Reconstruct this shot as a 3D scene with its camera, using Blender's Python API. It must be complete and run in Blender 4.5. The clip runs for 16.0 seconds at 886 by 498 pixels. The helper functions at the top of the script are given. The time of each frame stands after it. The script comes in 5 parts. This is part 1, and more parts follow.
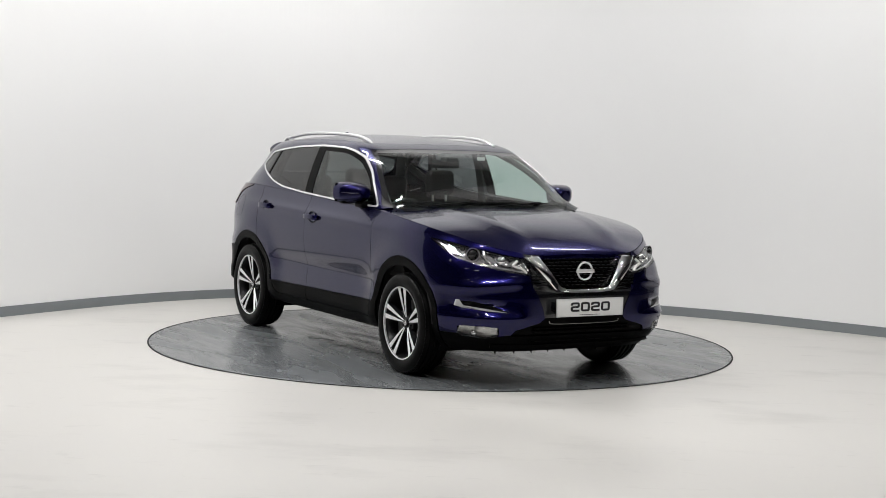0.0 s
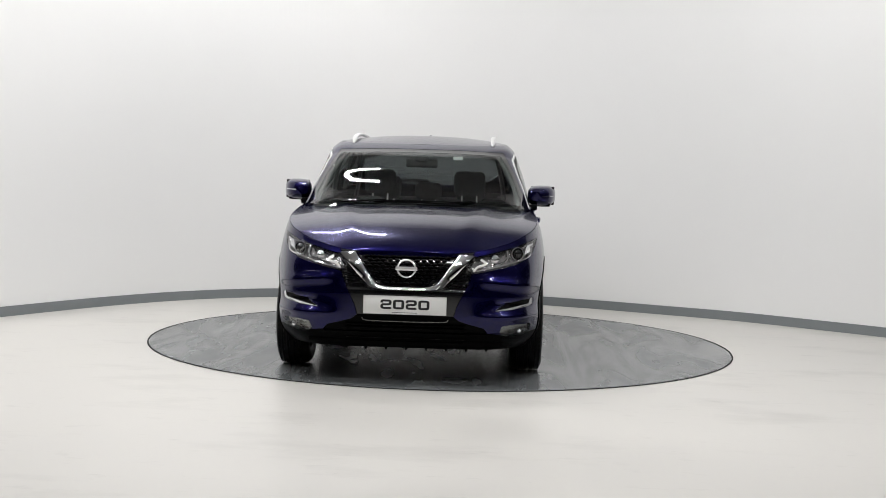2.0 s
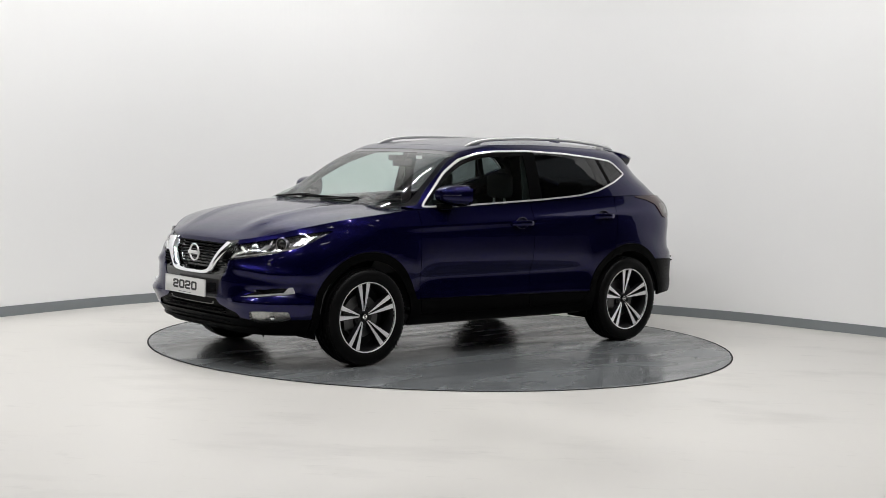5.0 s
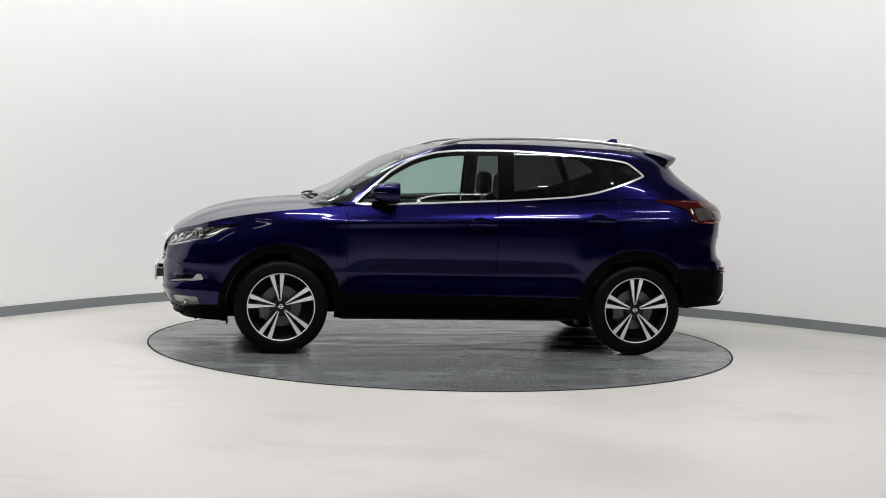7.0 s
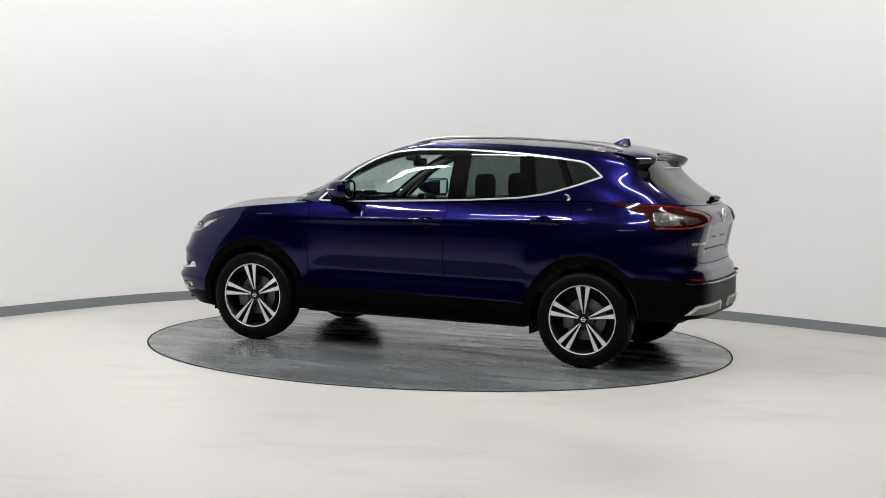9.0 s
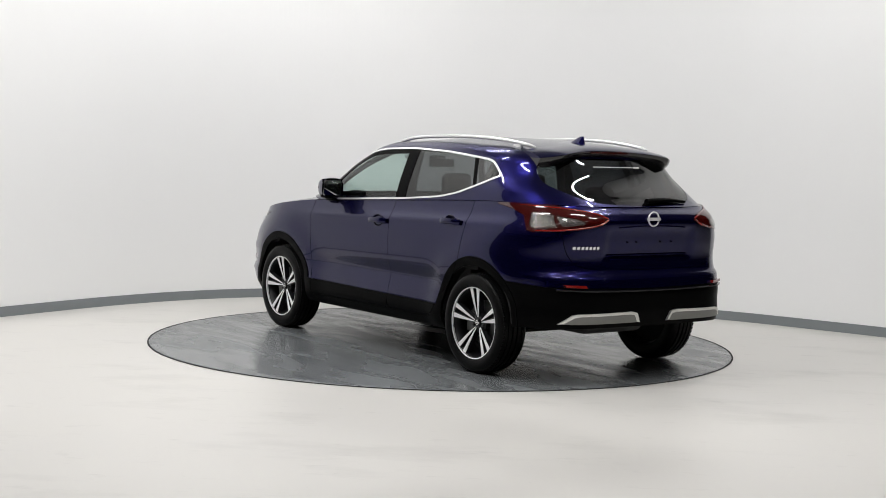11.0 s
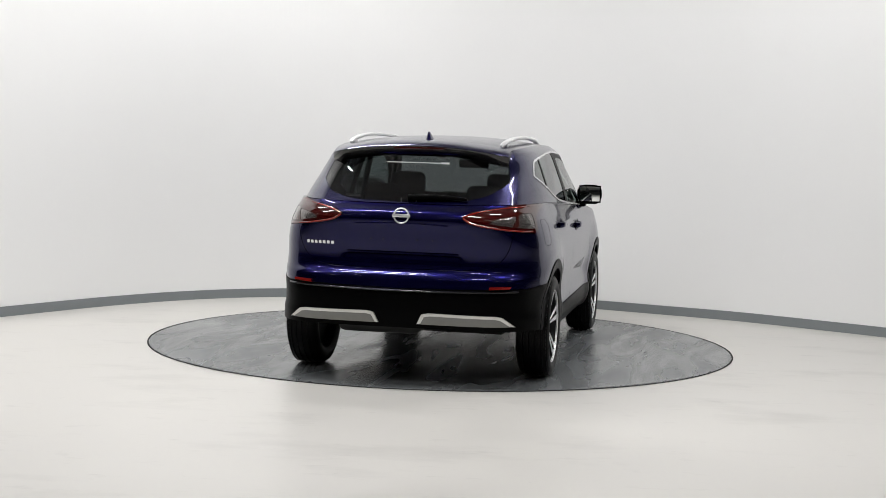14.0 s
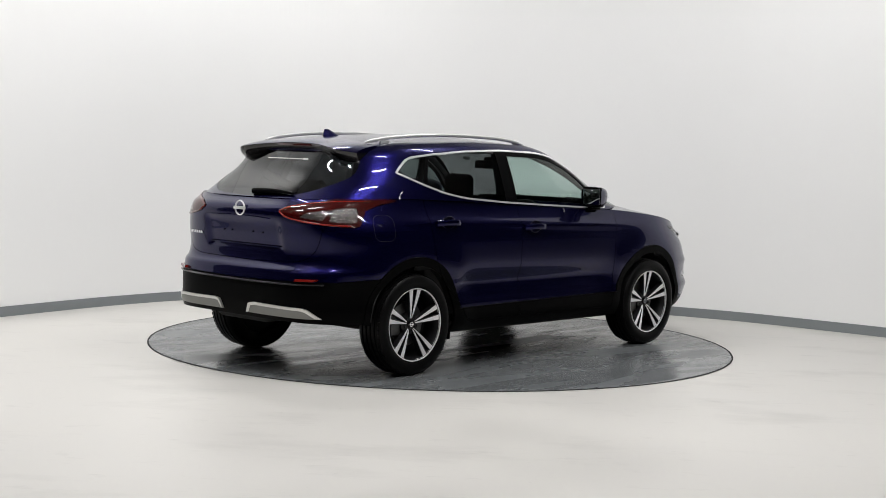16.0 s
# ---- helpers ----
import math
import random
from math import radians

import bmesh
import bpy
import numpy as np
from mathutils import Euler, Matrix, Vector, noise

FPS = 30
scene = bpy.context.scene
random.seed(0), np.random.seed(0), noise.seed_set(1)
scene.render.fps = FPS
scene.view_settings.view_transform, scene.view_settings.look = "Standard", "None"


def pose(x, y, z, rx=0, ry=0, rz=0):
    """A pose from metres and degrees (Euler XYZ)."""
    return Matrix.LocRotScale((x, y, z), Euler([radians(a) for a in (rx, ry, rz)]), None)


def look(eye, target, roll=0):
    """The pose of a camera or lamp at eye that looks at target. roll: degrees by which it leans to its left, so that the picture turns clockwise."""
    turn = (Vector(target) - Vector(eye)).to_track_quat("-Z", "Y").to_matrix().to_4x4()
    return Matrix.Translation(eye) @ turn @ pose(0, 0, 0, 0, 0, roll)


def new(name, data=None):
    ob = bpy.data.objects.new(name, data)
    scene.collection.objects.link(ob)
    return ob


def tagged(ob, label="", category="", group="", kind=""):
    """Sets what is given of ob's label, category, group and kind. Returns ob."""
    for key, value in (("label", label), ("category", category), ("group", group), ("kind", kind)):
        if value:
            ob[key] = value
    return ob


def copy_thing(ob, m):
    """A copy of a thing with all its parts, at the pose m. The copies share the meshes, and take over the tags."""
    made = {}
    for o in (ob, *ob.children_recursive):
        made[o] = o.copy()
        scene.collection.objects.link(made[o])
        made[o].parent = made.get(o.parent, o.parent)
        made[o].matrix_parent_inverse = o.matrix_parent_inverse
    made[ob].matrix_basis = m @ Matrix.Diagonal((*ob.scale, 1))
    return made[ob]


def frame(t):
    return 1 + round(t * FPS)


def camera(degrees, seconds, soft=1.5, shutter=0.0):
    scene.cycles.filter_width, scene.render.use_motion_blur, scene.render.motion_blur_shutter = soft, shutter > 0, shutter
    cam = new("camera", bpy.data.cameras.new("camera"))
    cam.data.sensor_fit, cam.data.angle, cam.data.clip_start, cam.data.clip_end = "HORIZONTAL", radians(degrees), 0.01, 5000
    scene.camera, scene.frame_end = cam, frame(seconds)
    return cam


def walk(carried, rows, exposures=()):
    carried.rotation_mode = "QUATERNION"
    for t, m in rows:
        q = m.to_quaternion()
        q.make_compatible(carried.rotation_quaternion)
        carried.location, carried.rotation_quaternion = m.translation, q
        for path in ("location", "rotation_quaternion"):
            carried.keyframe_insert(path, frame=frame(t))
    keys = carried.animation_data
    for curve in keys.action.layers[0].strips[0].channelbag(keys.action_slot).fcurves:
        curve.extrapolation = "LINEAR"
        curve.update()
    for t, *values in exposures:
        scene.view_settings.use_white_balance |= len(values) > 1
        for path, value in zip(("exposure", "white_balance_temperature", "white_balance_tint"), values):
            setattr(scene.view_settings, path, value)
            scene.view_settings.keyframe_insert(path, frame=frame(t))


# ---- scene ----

# ---- camera: stands still before the turntable ----
EYE = (0.0, -11.126, 1.536)
cam = camera(34.45, 16.0, 0.6)
AIM = look(EYE, (0.0, 0.0, 1.536 - 11.126 * math.tan(radians(4.135))), 1.636)
walk(cam, [(0.0, AIM), (16.0, AIM)])

# ---- light ----
world = bpy.data.worlds.new("world")
scene.world = world
world.use_nodes = True
world.node_tree.nodes["Background"].inputs[0].default_value = (0.6, 0.65, 0.7, 1)
world.node_tree.nodes["Background"].inputs[1].default_value = 0.05
scene.view_settings.exposure = -0.27
CEIL = 5.2
TUBES = [(-1.5, 1.3), (2.7, 0.1), (-3.2, -0.8), (-1.9, -2.6), (1.8, -2.6), (-4.6, -3.6), (4.6, -4.0), (0.0, -5.4)]
WATTS = [100, 66, 70, 108, 108, 86, 76, 108]
FAR_TUBES = [(-5.5, -8.0), (-2.2, -8.6), (2.4, -8.4), (5.8, -7.6), (-8.5, -4.0), (8.5, -3.6)]


def lamp(name, x, y, z, sx, sy, watts, colour=(1, 0.995, 0.985)):
    d = bpy.data.lights.new(name, "AREA")
    d.shape, d.size, d.size_y, d.energy, d.color = "RECTANGLE", sx, sy, watts, colour
    ob = new(name, d)
    ob.matrix_basis = pose(x, y, z)
    return ob


for (tx, ty), watts in zip(TUBES, WATTS):
    lamp("tube_light", tx, ty, CEIL - 0.14, 1.5, 0.09, watts)


# ---- materials ----
def mat(name, colour, rough=0.5, metal=0.0, coat=0.0, vary=0.0, scale=8.0, bump=0.0, bscale=60.0, spec=0.5,
        emit=0.0, stretch=(1, 1, 1), rvary=0.0, detail=8, warp=0.0):
    m = bpy.data.materials.new(name)
    m.use_nodes = True
    nt = m.node_tree
    b = nt.nodes["Principled BSDF"]
    b.inputs["Base Color"].default_value = (*colour, 1)
    b.inputs["Roughness"].default_value = rough
    b.inputs["Metallic"].default_value = metal
    b.inputs["Coat Weight"].default_value = coat
    b.inputs["Coat Roughness"].default_value = 0.02
    b.inputs["Specular IOR Level"].default_value = spec
    tc = nt.nodes.new("ShaderNodeTexCoord")
    mp = nt.nodes.new("ShaderNodeMapping")
    mp.inputs["Scale"].default_value = stretch
    nt.links.new(tc.outputs["Object"], mp.inputs[0])
    if vary or rvary:
        n = nt.nodes.new("ShaderNodeTexNoise")
        n.inputs["Scale"].default_value, n.inputs["Detail"].default_value = scale, detail
        n.inputs["Distortion"].default_value = warp
        nt.links.new(mp.outputs[0], n.inputs["Vector"])
        if vary:
            mx = nt.nodes.new("ShaderNodeMixRGB")
            mx.inputs[1].default_value = (*[c * (1 - vary) for c in colour], 1)
            mx.inputs[2].default_value = (*[min(1, c * (1 + vary)) for c in colour], 1)
            nt.links.new(n.outputs["Fac"], mx.inputs[0])
            nt.links.new(mx.outputs[0], b.inputs["Base Color"])
        if rvary:
            r = nt.nodes.new("ShaderNodeMapRange")
            r.inputs[1].default_value, r.inputs[2].default_value = 0.3, 0.7
            r.inputs[3].default_value, r.inputs[4].default_value = rough - rvary, rough + rvary
            nt.links.new(n.outputs["Fac"], r.inputs[0])
            nt.links.new(r.outputs[0], b.inputs["Roughness"])
    if bump:
        n2 = nt.nodes.new("ShaderNodeTexNoise")
        n2.inputs["Scale"].default_value, n2.inputs["Detail"].default_value = bscale, 4
        nt.links.new(mp.outputs[0], n2.inputs["Vector"])
        bp = nt.nodes.new("ShaderNodeBump")
        bp.inputs["Strength"].default_value, bp.inputs["Distance"].default_value = bump, 0.01
        nt.links.new(n2.outputs["Fac"], bp.inputs["Height"])
        nt.links.new(bp.outputs[0], b.inputs["Normal"])
    if emit:
        b.inputs["Emission Color"].default_value = (*colour, 1)
        b.inputs["Emission Strength"].default_value = emit
    return m


def glass(name, tint, dark):
    """Thin automotive glass: clear part mixed with a mirror coat."""
    m = bpy.data.materials.new(name)
    m.use_nodes = True
    nt = m.node_tree
    nt.nodes.clear()
    out = nt.nodes.new("ShaderNodeOutputMaterial")
    tr = nt.nodes.new("ShaderNodeBsdfTransparent")
    tr.inputs[0].default_value = (*[c * dark for c in tint], 1)
    gl = nt.nodes.new("ShaderNodeBsdfGlossy")
    gl.inputs["Roughness"].default_value = 0.01
    fr = nt.nodes.new("ShaderNodeLayerWeight")
    fr.inputs[0].default_value = 0.5
    pw = nt.nodes.new("ShaderNodeMath")
    pw.operation, pw.inputs[1].default_value = "POWER", 5.0
    ad = nt.nodes.new("ShaderNodeMath")
    ad.operation, ad.inputs[1].default_value, ad.inputs[2].default_value = "MULTIPLY_ADD", 0.92, 0.075
    nt.links.new(fr.outputs["Facing"], pw.inputs[0])
    nt.links.new(pw.outputs[0], ad.inputs[0])
    mx = nt.nodes.new("ShaderNodeMixShader")
    nt.links.new(ad.outputs[0], mx.inputs[0])
    nt.links.new(tr.outputs[0], mx.inputs[1])
    nt.links.new(gl.outputs[0], mx.inputs[2])
    nt.links.new(mx.outputs[0], out.inputs[0])
    return m


PAINT = mat("blue_paint", (0.0030, 0.0024, 0.043), 0.25, 0.86, 0.52, vary=0.12, scale=900, spec=0.1)
LAMPGREY = mat("lamp_housing_grey", (0.42, 0.42, 0.425), 0.16, 0.8, vary=0.7, scale=34, bump=0.3, bscale=40)
CLEARLAMP = mat("clear_lamp", (0.15, 0.142, 0.138), 0.08, 0.7, 0.7, vary=0.95, scale=38, bump=0.5, bscale=45)
CLAD = mat("black_plastic", (0.0015, 0.0015, 0.0017), 0.34, spec=0.03, vary=0.2, scale=40, bump=0.06, bscale=700)
GLOSSBLACK = mat("gloss_black", (0.006, 0.006, 0.007), 0.12, coat=0.4)
DARK = mat("underbody_black", (0.005, 0.005, 0.0055), 0.8, vary=0.3, scale=14)
CHROME = mat("chrome", (0.85, 0.86, 0.88), 0.06, 1.0, rvary=0.02)
SATIN = mat("satin_silver", (0.74, 0.74, 0.74), 0.3, 0.6, vary=0.05, scale=30)
RUBBER = mat("tyre_rubber", (0.0026, 0.0026, 0.0028), 0.40, vary=0.25, scale=25, bump=0.1, bscale=300, spec=0.10)
ALLOY = mat("machined_alloy", (0.90, 0.90, 0.91), 0.30, 0.45, vary=0.04, scale=60)
RIMDARK = mat("dark_rim_paint", (0.006, 0.006, 0.007), 0.35, 0.0, 0.25, spec=0.3)
STEEL = mat("brake_steel", (0.16, 0.16, 0.16), 0.4, 0.9, vary=0.2, scale=40)
WINDSHIELD = glass("clear_glass", (0.89, 0.97, 0.94), 0.92)
FRONTGLASS = glass("green_tint_glass", (0.80, 0.97, 0.92), 0.80)
PRIVACY = glass("privacy_glass", (0.88, 0.95, 1.0), 0.17)
BACKGLASS = glass("dark_privacy_glass", (0.88, 0.95, 1.0), 0.11)
LENS = glass("lamp_lens", (1, 1, 1), 0.95)
REDLENS = mat("red_lens", (0.034, 0.0013, 0.001), 0.06, coat=0.4, vary=0.6, scale=22)
REFLECTOR = mat("red_reflector", (0.16, 0.007, 0.005), 0.18, coat=0.8, vary=0.2, scale=160)
LAMPSILVER = mat("lamp_silver", (0.75, 0.76, 0.78), 0.14, 1.0)
CABIN = mat("cabin_black", (0.020, 0.020, 0.021), 0.75, vary=0.25, scale=30, bump=0.1, bscale=400)
FABRIC = mat("seat_fabric", (0.026, 0.026, 0.027), 0.9, vary=0.3, scale=60, bump=0.3, bscale=600)
TRIMGREY = mat("grey_headliner", (0.30, 0.30, 0.29), 0.9, vary=0.06, scale=40)
PLATEWHITE = mat("plate_white", (0.78, 0.78, 0.77), 0.35, coat=0.3, vary=0.03, scale=30)
INK = mat("plate_ink", (0.012, 0.012, 0.014), 0.4)
WALLWHITE = mat("white_wall_paint", (0.80, 0.80, 0.80), 0.55, vary=0.015, scale=1.2, bump=0.03, bscale=90)
FLOORPAINT = mat("pale_floor_paint", (0.530, 0.516, 0.492), 0.40, vary=0.11, scale=0.75, bump=0.004, bscale=14, rvary=0.07)
# streaky sheen of the disc is put into its colour as well as roughness
DISC = mat("grey_disc_paint", (0.112, 0.119, 0.124), 0.25, vary=0.17, scale=1.1, rvary=0.10, stretch=(0.6, 2.4, 1), detail=3, warp=1.6)
SKIRT = mat("grey_skirting", (0.185, 0.20, 0.21), 0.5, vary=0.06, scale=4)
# near-black, since the unlit hall's darkness is put into this colour
BACKWALL = mat("darkened_hall_wall", (0.03, 0.03, 0.032), 0.7, vary=0.12, scale=1.5)
CEILMAT = mat("ceiling_paint", (0.27, 0.27, 0.27), 0.8, vary=0.04, scale=2)
TUBEGLOW = mat("tube_diffuser", (1.0, 0.98, 0.95), 0.4, emit=14)
SKIDSILVER = mat("skid_silver", (0.62, 0.62, 0.60), 0.34, 0.85, vary=0.05, scale=30)
SKIDGREY = mat("skid_grey", (0.21, 0.21, 0.20), 0.42, 0.6, vary=0.06, scale=30)
# darkened copy of the body paint: shade in the handle cups is painted
PAINTSHADE = mat("blue_paint_shaded", (0.0012, 0.0009, 0.012), 0.3, 0.7, 0.6, vary=0.1, scale=900)
MIRROR = mat("mirror_silver", (0.9, 0.92, 0.92), 0.01, 1.0)
FOGWHITE = mat("fog_silver", (0.42, 0.42, 0.41), 0.18, 0.7, vary=0.5, scale=45)
# paler half-metal copy of chrome: bright reflection partly put into the colour
TRIM = mat("bright_trim", (0.82, 0.82, 0.83), 0.22, 0.6)
SPOTGLOW = mat("downlight_glow", (1.0, 0.98, 0.95), 0.4, emit=40)
PILLARGREY = mat("pillar_lining", (0.09, 0.09, 0.088), 0.85, vary=0.08, scale=40)
GAP = mat("joint_black", (0.01, 0.01, 0.01), 0.9)


def scuffs_and_sheen(m, scale, low, high, dark, detail=10):
    """Sparse darker scuff marks and specks, or the disc's lighter painted sheen, laid over a painted surface."""
    nt = m.node_tree
    b = nt.nodes["Principled BSDF"]
    src = b.inputs["Base Color"].links[0].from_socket
    tc = nt.nodes.new("ShaderNodeTexCoord")
    mp = nt.nodes.new("ShaderNodeMapping")
    mp.inputs["Scale"].default_value = (1, 2.2, 1)
    mp.inputs["Rotation"].default_value = (0, 0, 0.5)
    n = nt.nodes.new("ShaderNodeTexNoise")
    n.inputs["Scale"].default_value, n.inputs["Detail"].default_value, n.inputs["Roughness"].default_value = scale, detail, 0.62
    r = nt.nodes.new("ShaderNodeMapRange")
    r.inputs[1].default_value, r.inputs[2].default_value, r.inputs[3].default_value, r.inputs[4].default_value = low, high, 1.0, dark
    mx = nt.nodes.new("ShaderNodeMixRGB")
    mx.blend_type, mx.inputs[0].default_value = "MULTIPLY", 1.0
    nt.links.new(tc.outputs["Object"], mp.inputs[0])
    nt.links.new(mp.outputs[0], n.inputs["Vector"])
    nt.links.new(n.outputs["Fac"], r.inputs[0])
    nt.links.new(src, mx.inputs[1])
    nt.links.new(r.outputs[0], mx.inputs[2])
    nt.links.new(mx.outputs[0], b.inputs["Base Color"])


scuffs_and_sheen(FLOORPAINT, 0.8, 0.54, 0.70, 0.87)
scuffs_and_sheen(FLOORPAINT, 3.1, 0.60, 0.70, 0.90)
scuffs_and_sheen(FLOORPAINT, 9.0, 0.70, 0.74, 0.72)
# factor above 1 lightens: broad swaths of sheen painted onto the disc
scuffs_and_sheen(DISC, 0.8, 0.48, 0.70, 1.30, 2)


# ---- mesh helpers ----
def obj(name, bm, material, parent=None, label="", smooth=True, angle=32):
    me = bpy.data.meshes.new(name)
    bm.normal_update()
    bm.to_mesh(me)
    bm.free()
    for mm in (material if isinstance(material, (list, tuple)) else [material]):
        me.materials.append(mm)
    if smooth:
        me.polygons.foreach_set("use_smooth", [True] * len(me.polygons))
        me.set_sharp_from_angle(angle=radians(angle))
    ob = new(name, me)
    if parent is not None:
        ob.parent = parent
    if label:
        tagged(ob, label)
    return ob


part = obj


def mirrored(ob, name=None):
    """The same part on the other side of its thing."""
    bm = bmesh.new()
    bm.from_mesh(ob.data)
    for v in bm.verts:
        v.co.y = -v.co.y
    bmesh.ops.reverse_faces(bm, faces=bm.faces[:])
    o = part(name or ob.name.split(".")[0], bm, [m for m in ob.data.materials], ob.parent)
    if "label" in ob:
        o["label"] = ob["label"]
    return o


def box(bm, x0, x1, y0, y1, z0, z1, bevel=0.0, seg=2):
    r = bmesh.ops.create_cube(bm, size=1)
    vs = r["verts"]
    for v in vs:
        v.co = Vector(((x0 + x1) / 2 + v.co.x * (x1 - x0), (y0 + y1) / 2 + v.co.y * (y1 - y0), (z0 + z1) / 2 + v.co.z * (z1 - z0)))
    if bevel:
        es = list({e for v in vs for e in v.link_edges})
        bmesh.ops.bevel(bm, geom=es, offset=bevel, segments=seg, affect="EDGES", profile=0.5)
    return bm


def lathe(bm, prof, n=64, axis="y"):
    """Turns a profile of (radius, along) about an axis."""
    rings = []
    for i in range(n):
        a = 2 * math.pi * i / n
        rings.append([bm.verts.new((r * math.cos(a), s, r * math.sin(a)) if axis == "y" else (r * math.cos(a), r * math.sin(a), s)) for r, s in prof])
    for i in range(n):
        p, q = rings[i], rings[(i + 1) % n]
        for k in range(len(prof) - 1):
            bm.faces.new((p[k], p[k + 1], q[k + 1], q[k]))
    bmesh.ops.recalc_face_normals(bm, faces=bm.faces[:])
    return bm


def sweep(bm, path, rw, rh, n=8, caps=True, up=Vector((0, 0, 1)), taper=None, power=2.0):
    """A rounded bar along a path, rw wide and rh high."""
    rings = []
    pts = [Vector(p) for p in path]
    for i, p in enumerate(pts):
        t = (pts[min(i + 1, len(pts) - 1)] - pts[max(i - 1, 0)]).normalized()
        s = t.cross(up).normalized()
        u = s.cross(t)
        k = taper[i] if taper else 1.0
        ring = []
        for j in range(n):
            a = 2 * math.pi * (j + 0.5) / n
            c, d = math.cos(a), math.sin(a)
            c = math.copysign(abs(c) ** (2 / power), c)
            d = math.copysign(abs(d) ** (2 / power), d)
            ring.append(bm.verts.new(p + s * c * rw * k + u * d * rh * k))
        rings.append(ring)
    for a, b in zip(rings, rings[1:]):
        for j in range(n):
            bm.faces.new((a[j], a[(j + 1) % n], b[(j + 1) % n], b[j]))
    if caps:
        bm.faces.new(rings[0])
        bm.faces.new(rings[-1])
    bmesh.ops.recalc_face_normals(bm, faces=bm.faces[:])
    return bm


def curve(pts, n=40):
    """A smooth line through points, by Catmull-Rom."""
    P = [Vector(p) for p in pts]
    P = [P[0] * 2 - P[1]] + P + [P[-1] * 2 - P[-2]]
    out = []
    seg = len(P) - 3
    for i in range(n + 1):
        u = i / n * seg
        k = min(int(u), seg - 1)
        f = u - k
        a, b, c, d = P[k:k + 4]
        out.append(0.5 * ((2 * b) + (c - a) * f + (2 * a - 5 * b + 4 * c - d) * f * f + (3 * b - a - 3 * c + d) * f ** 3))
    return out


SLOPES = {}


def lerp(x, xs, ys):
    """A smooth line through points that never overshoots them."""
    key = (tuple(xs), tuple(ys))
    if key not in SLOPES:
        h = [b - a for a, b in zip(xs, xs[1:])]
        d = [(b - a) / k for a, b, k in zip(ys, ys[1:], h)]
        m = [d[0]]
        for i in range(1, len(d)):
            m.append(0.0 if d[i - 1] * d[i] <= 0 else (h[i - 1] + h[i]) / (h[i] / d[i - 1] + h[i - 1] / d[i]))
        SLOPES[key] = m + [d[-1]]
    m = SLOPES[key]
    if x <= xs[0]:
        return ys[0]
    if x >= xs[-1]:
        return ys[-1]
    i = 0
    while x > xs[i + 1]:
        i += 1
    h = xs[i + 1] - xs[i]
    t = (x - xs[i]) / h
    return (ys[i] * (1 + 2 * t) * (1 - t) ** 2 + h * m[i] * t * (1 - t) ** 2 + ys[i + 1] * t * t * (3 - 2 * t) + h * m[i + 1] * t * t * (t - 1))


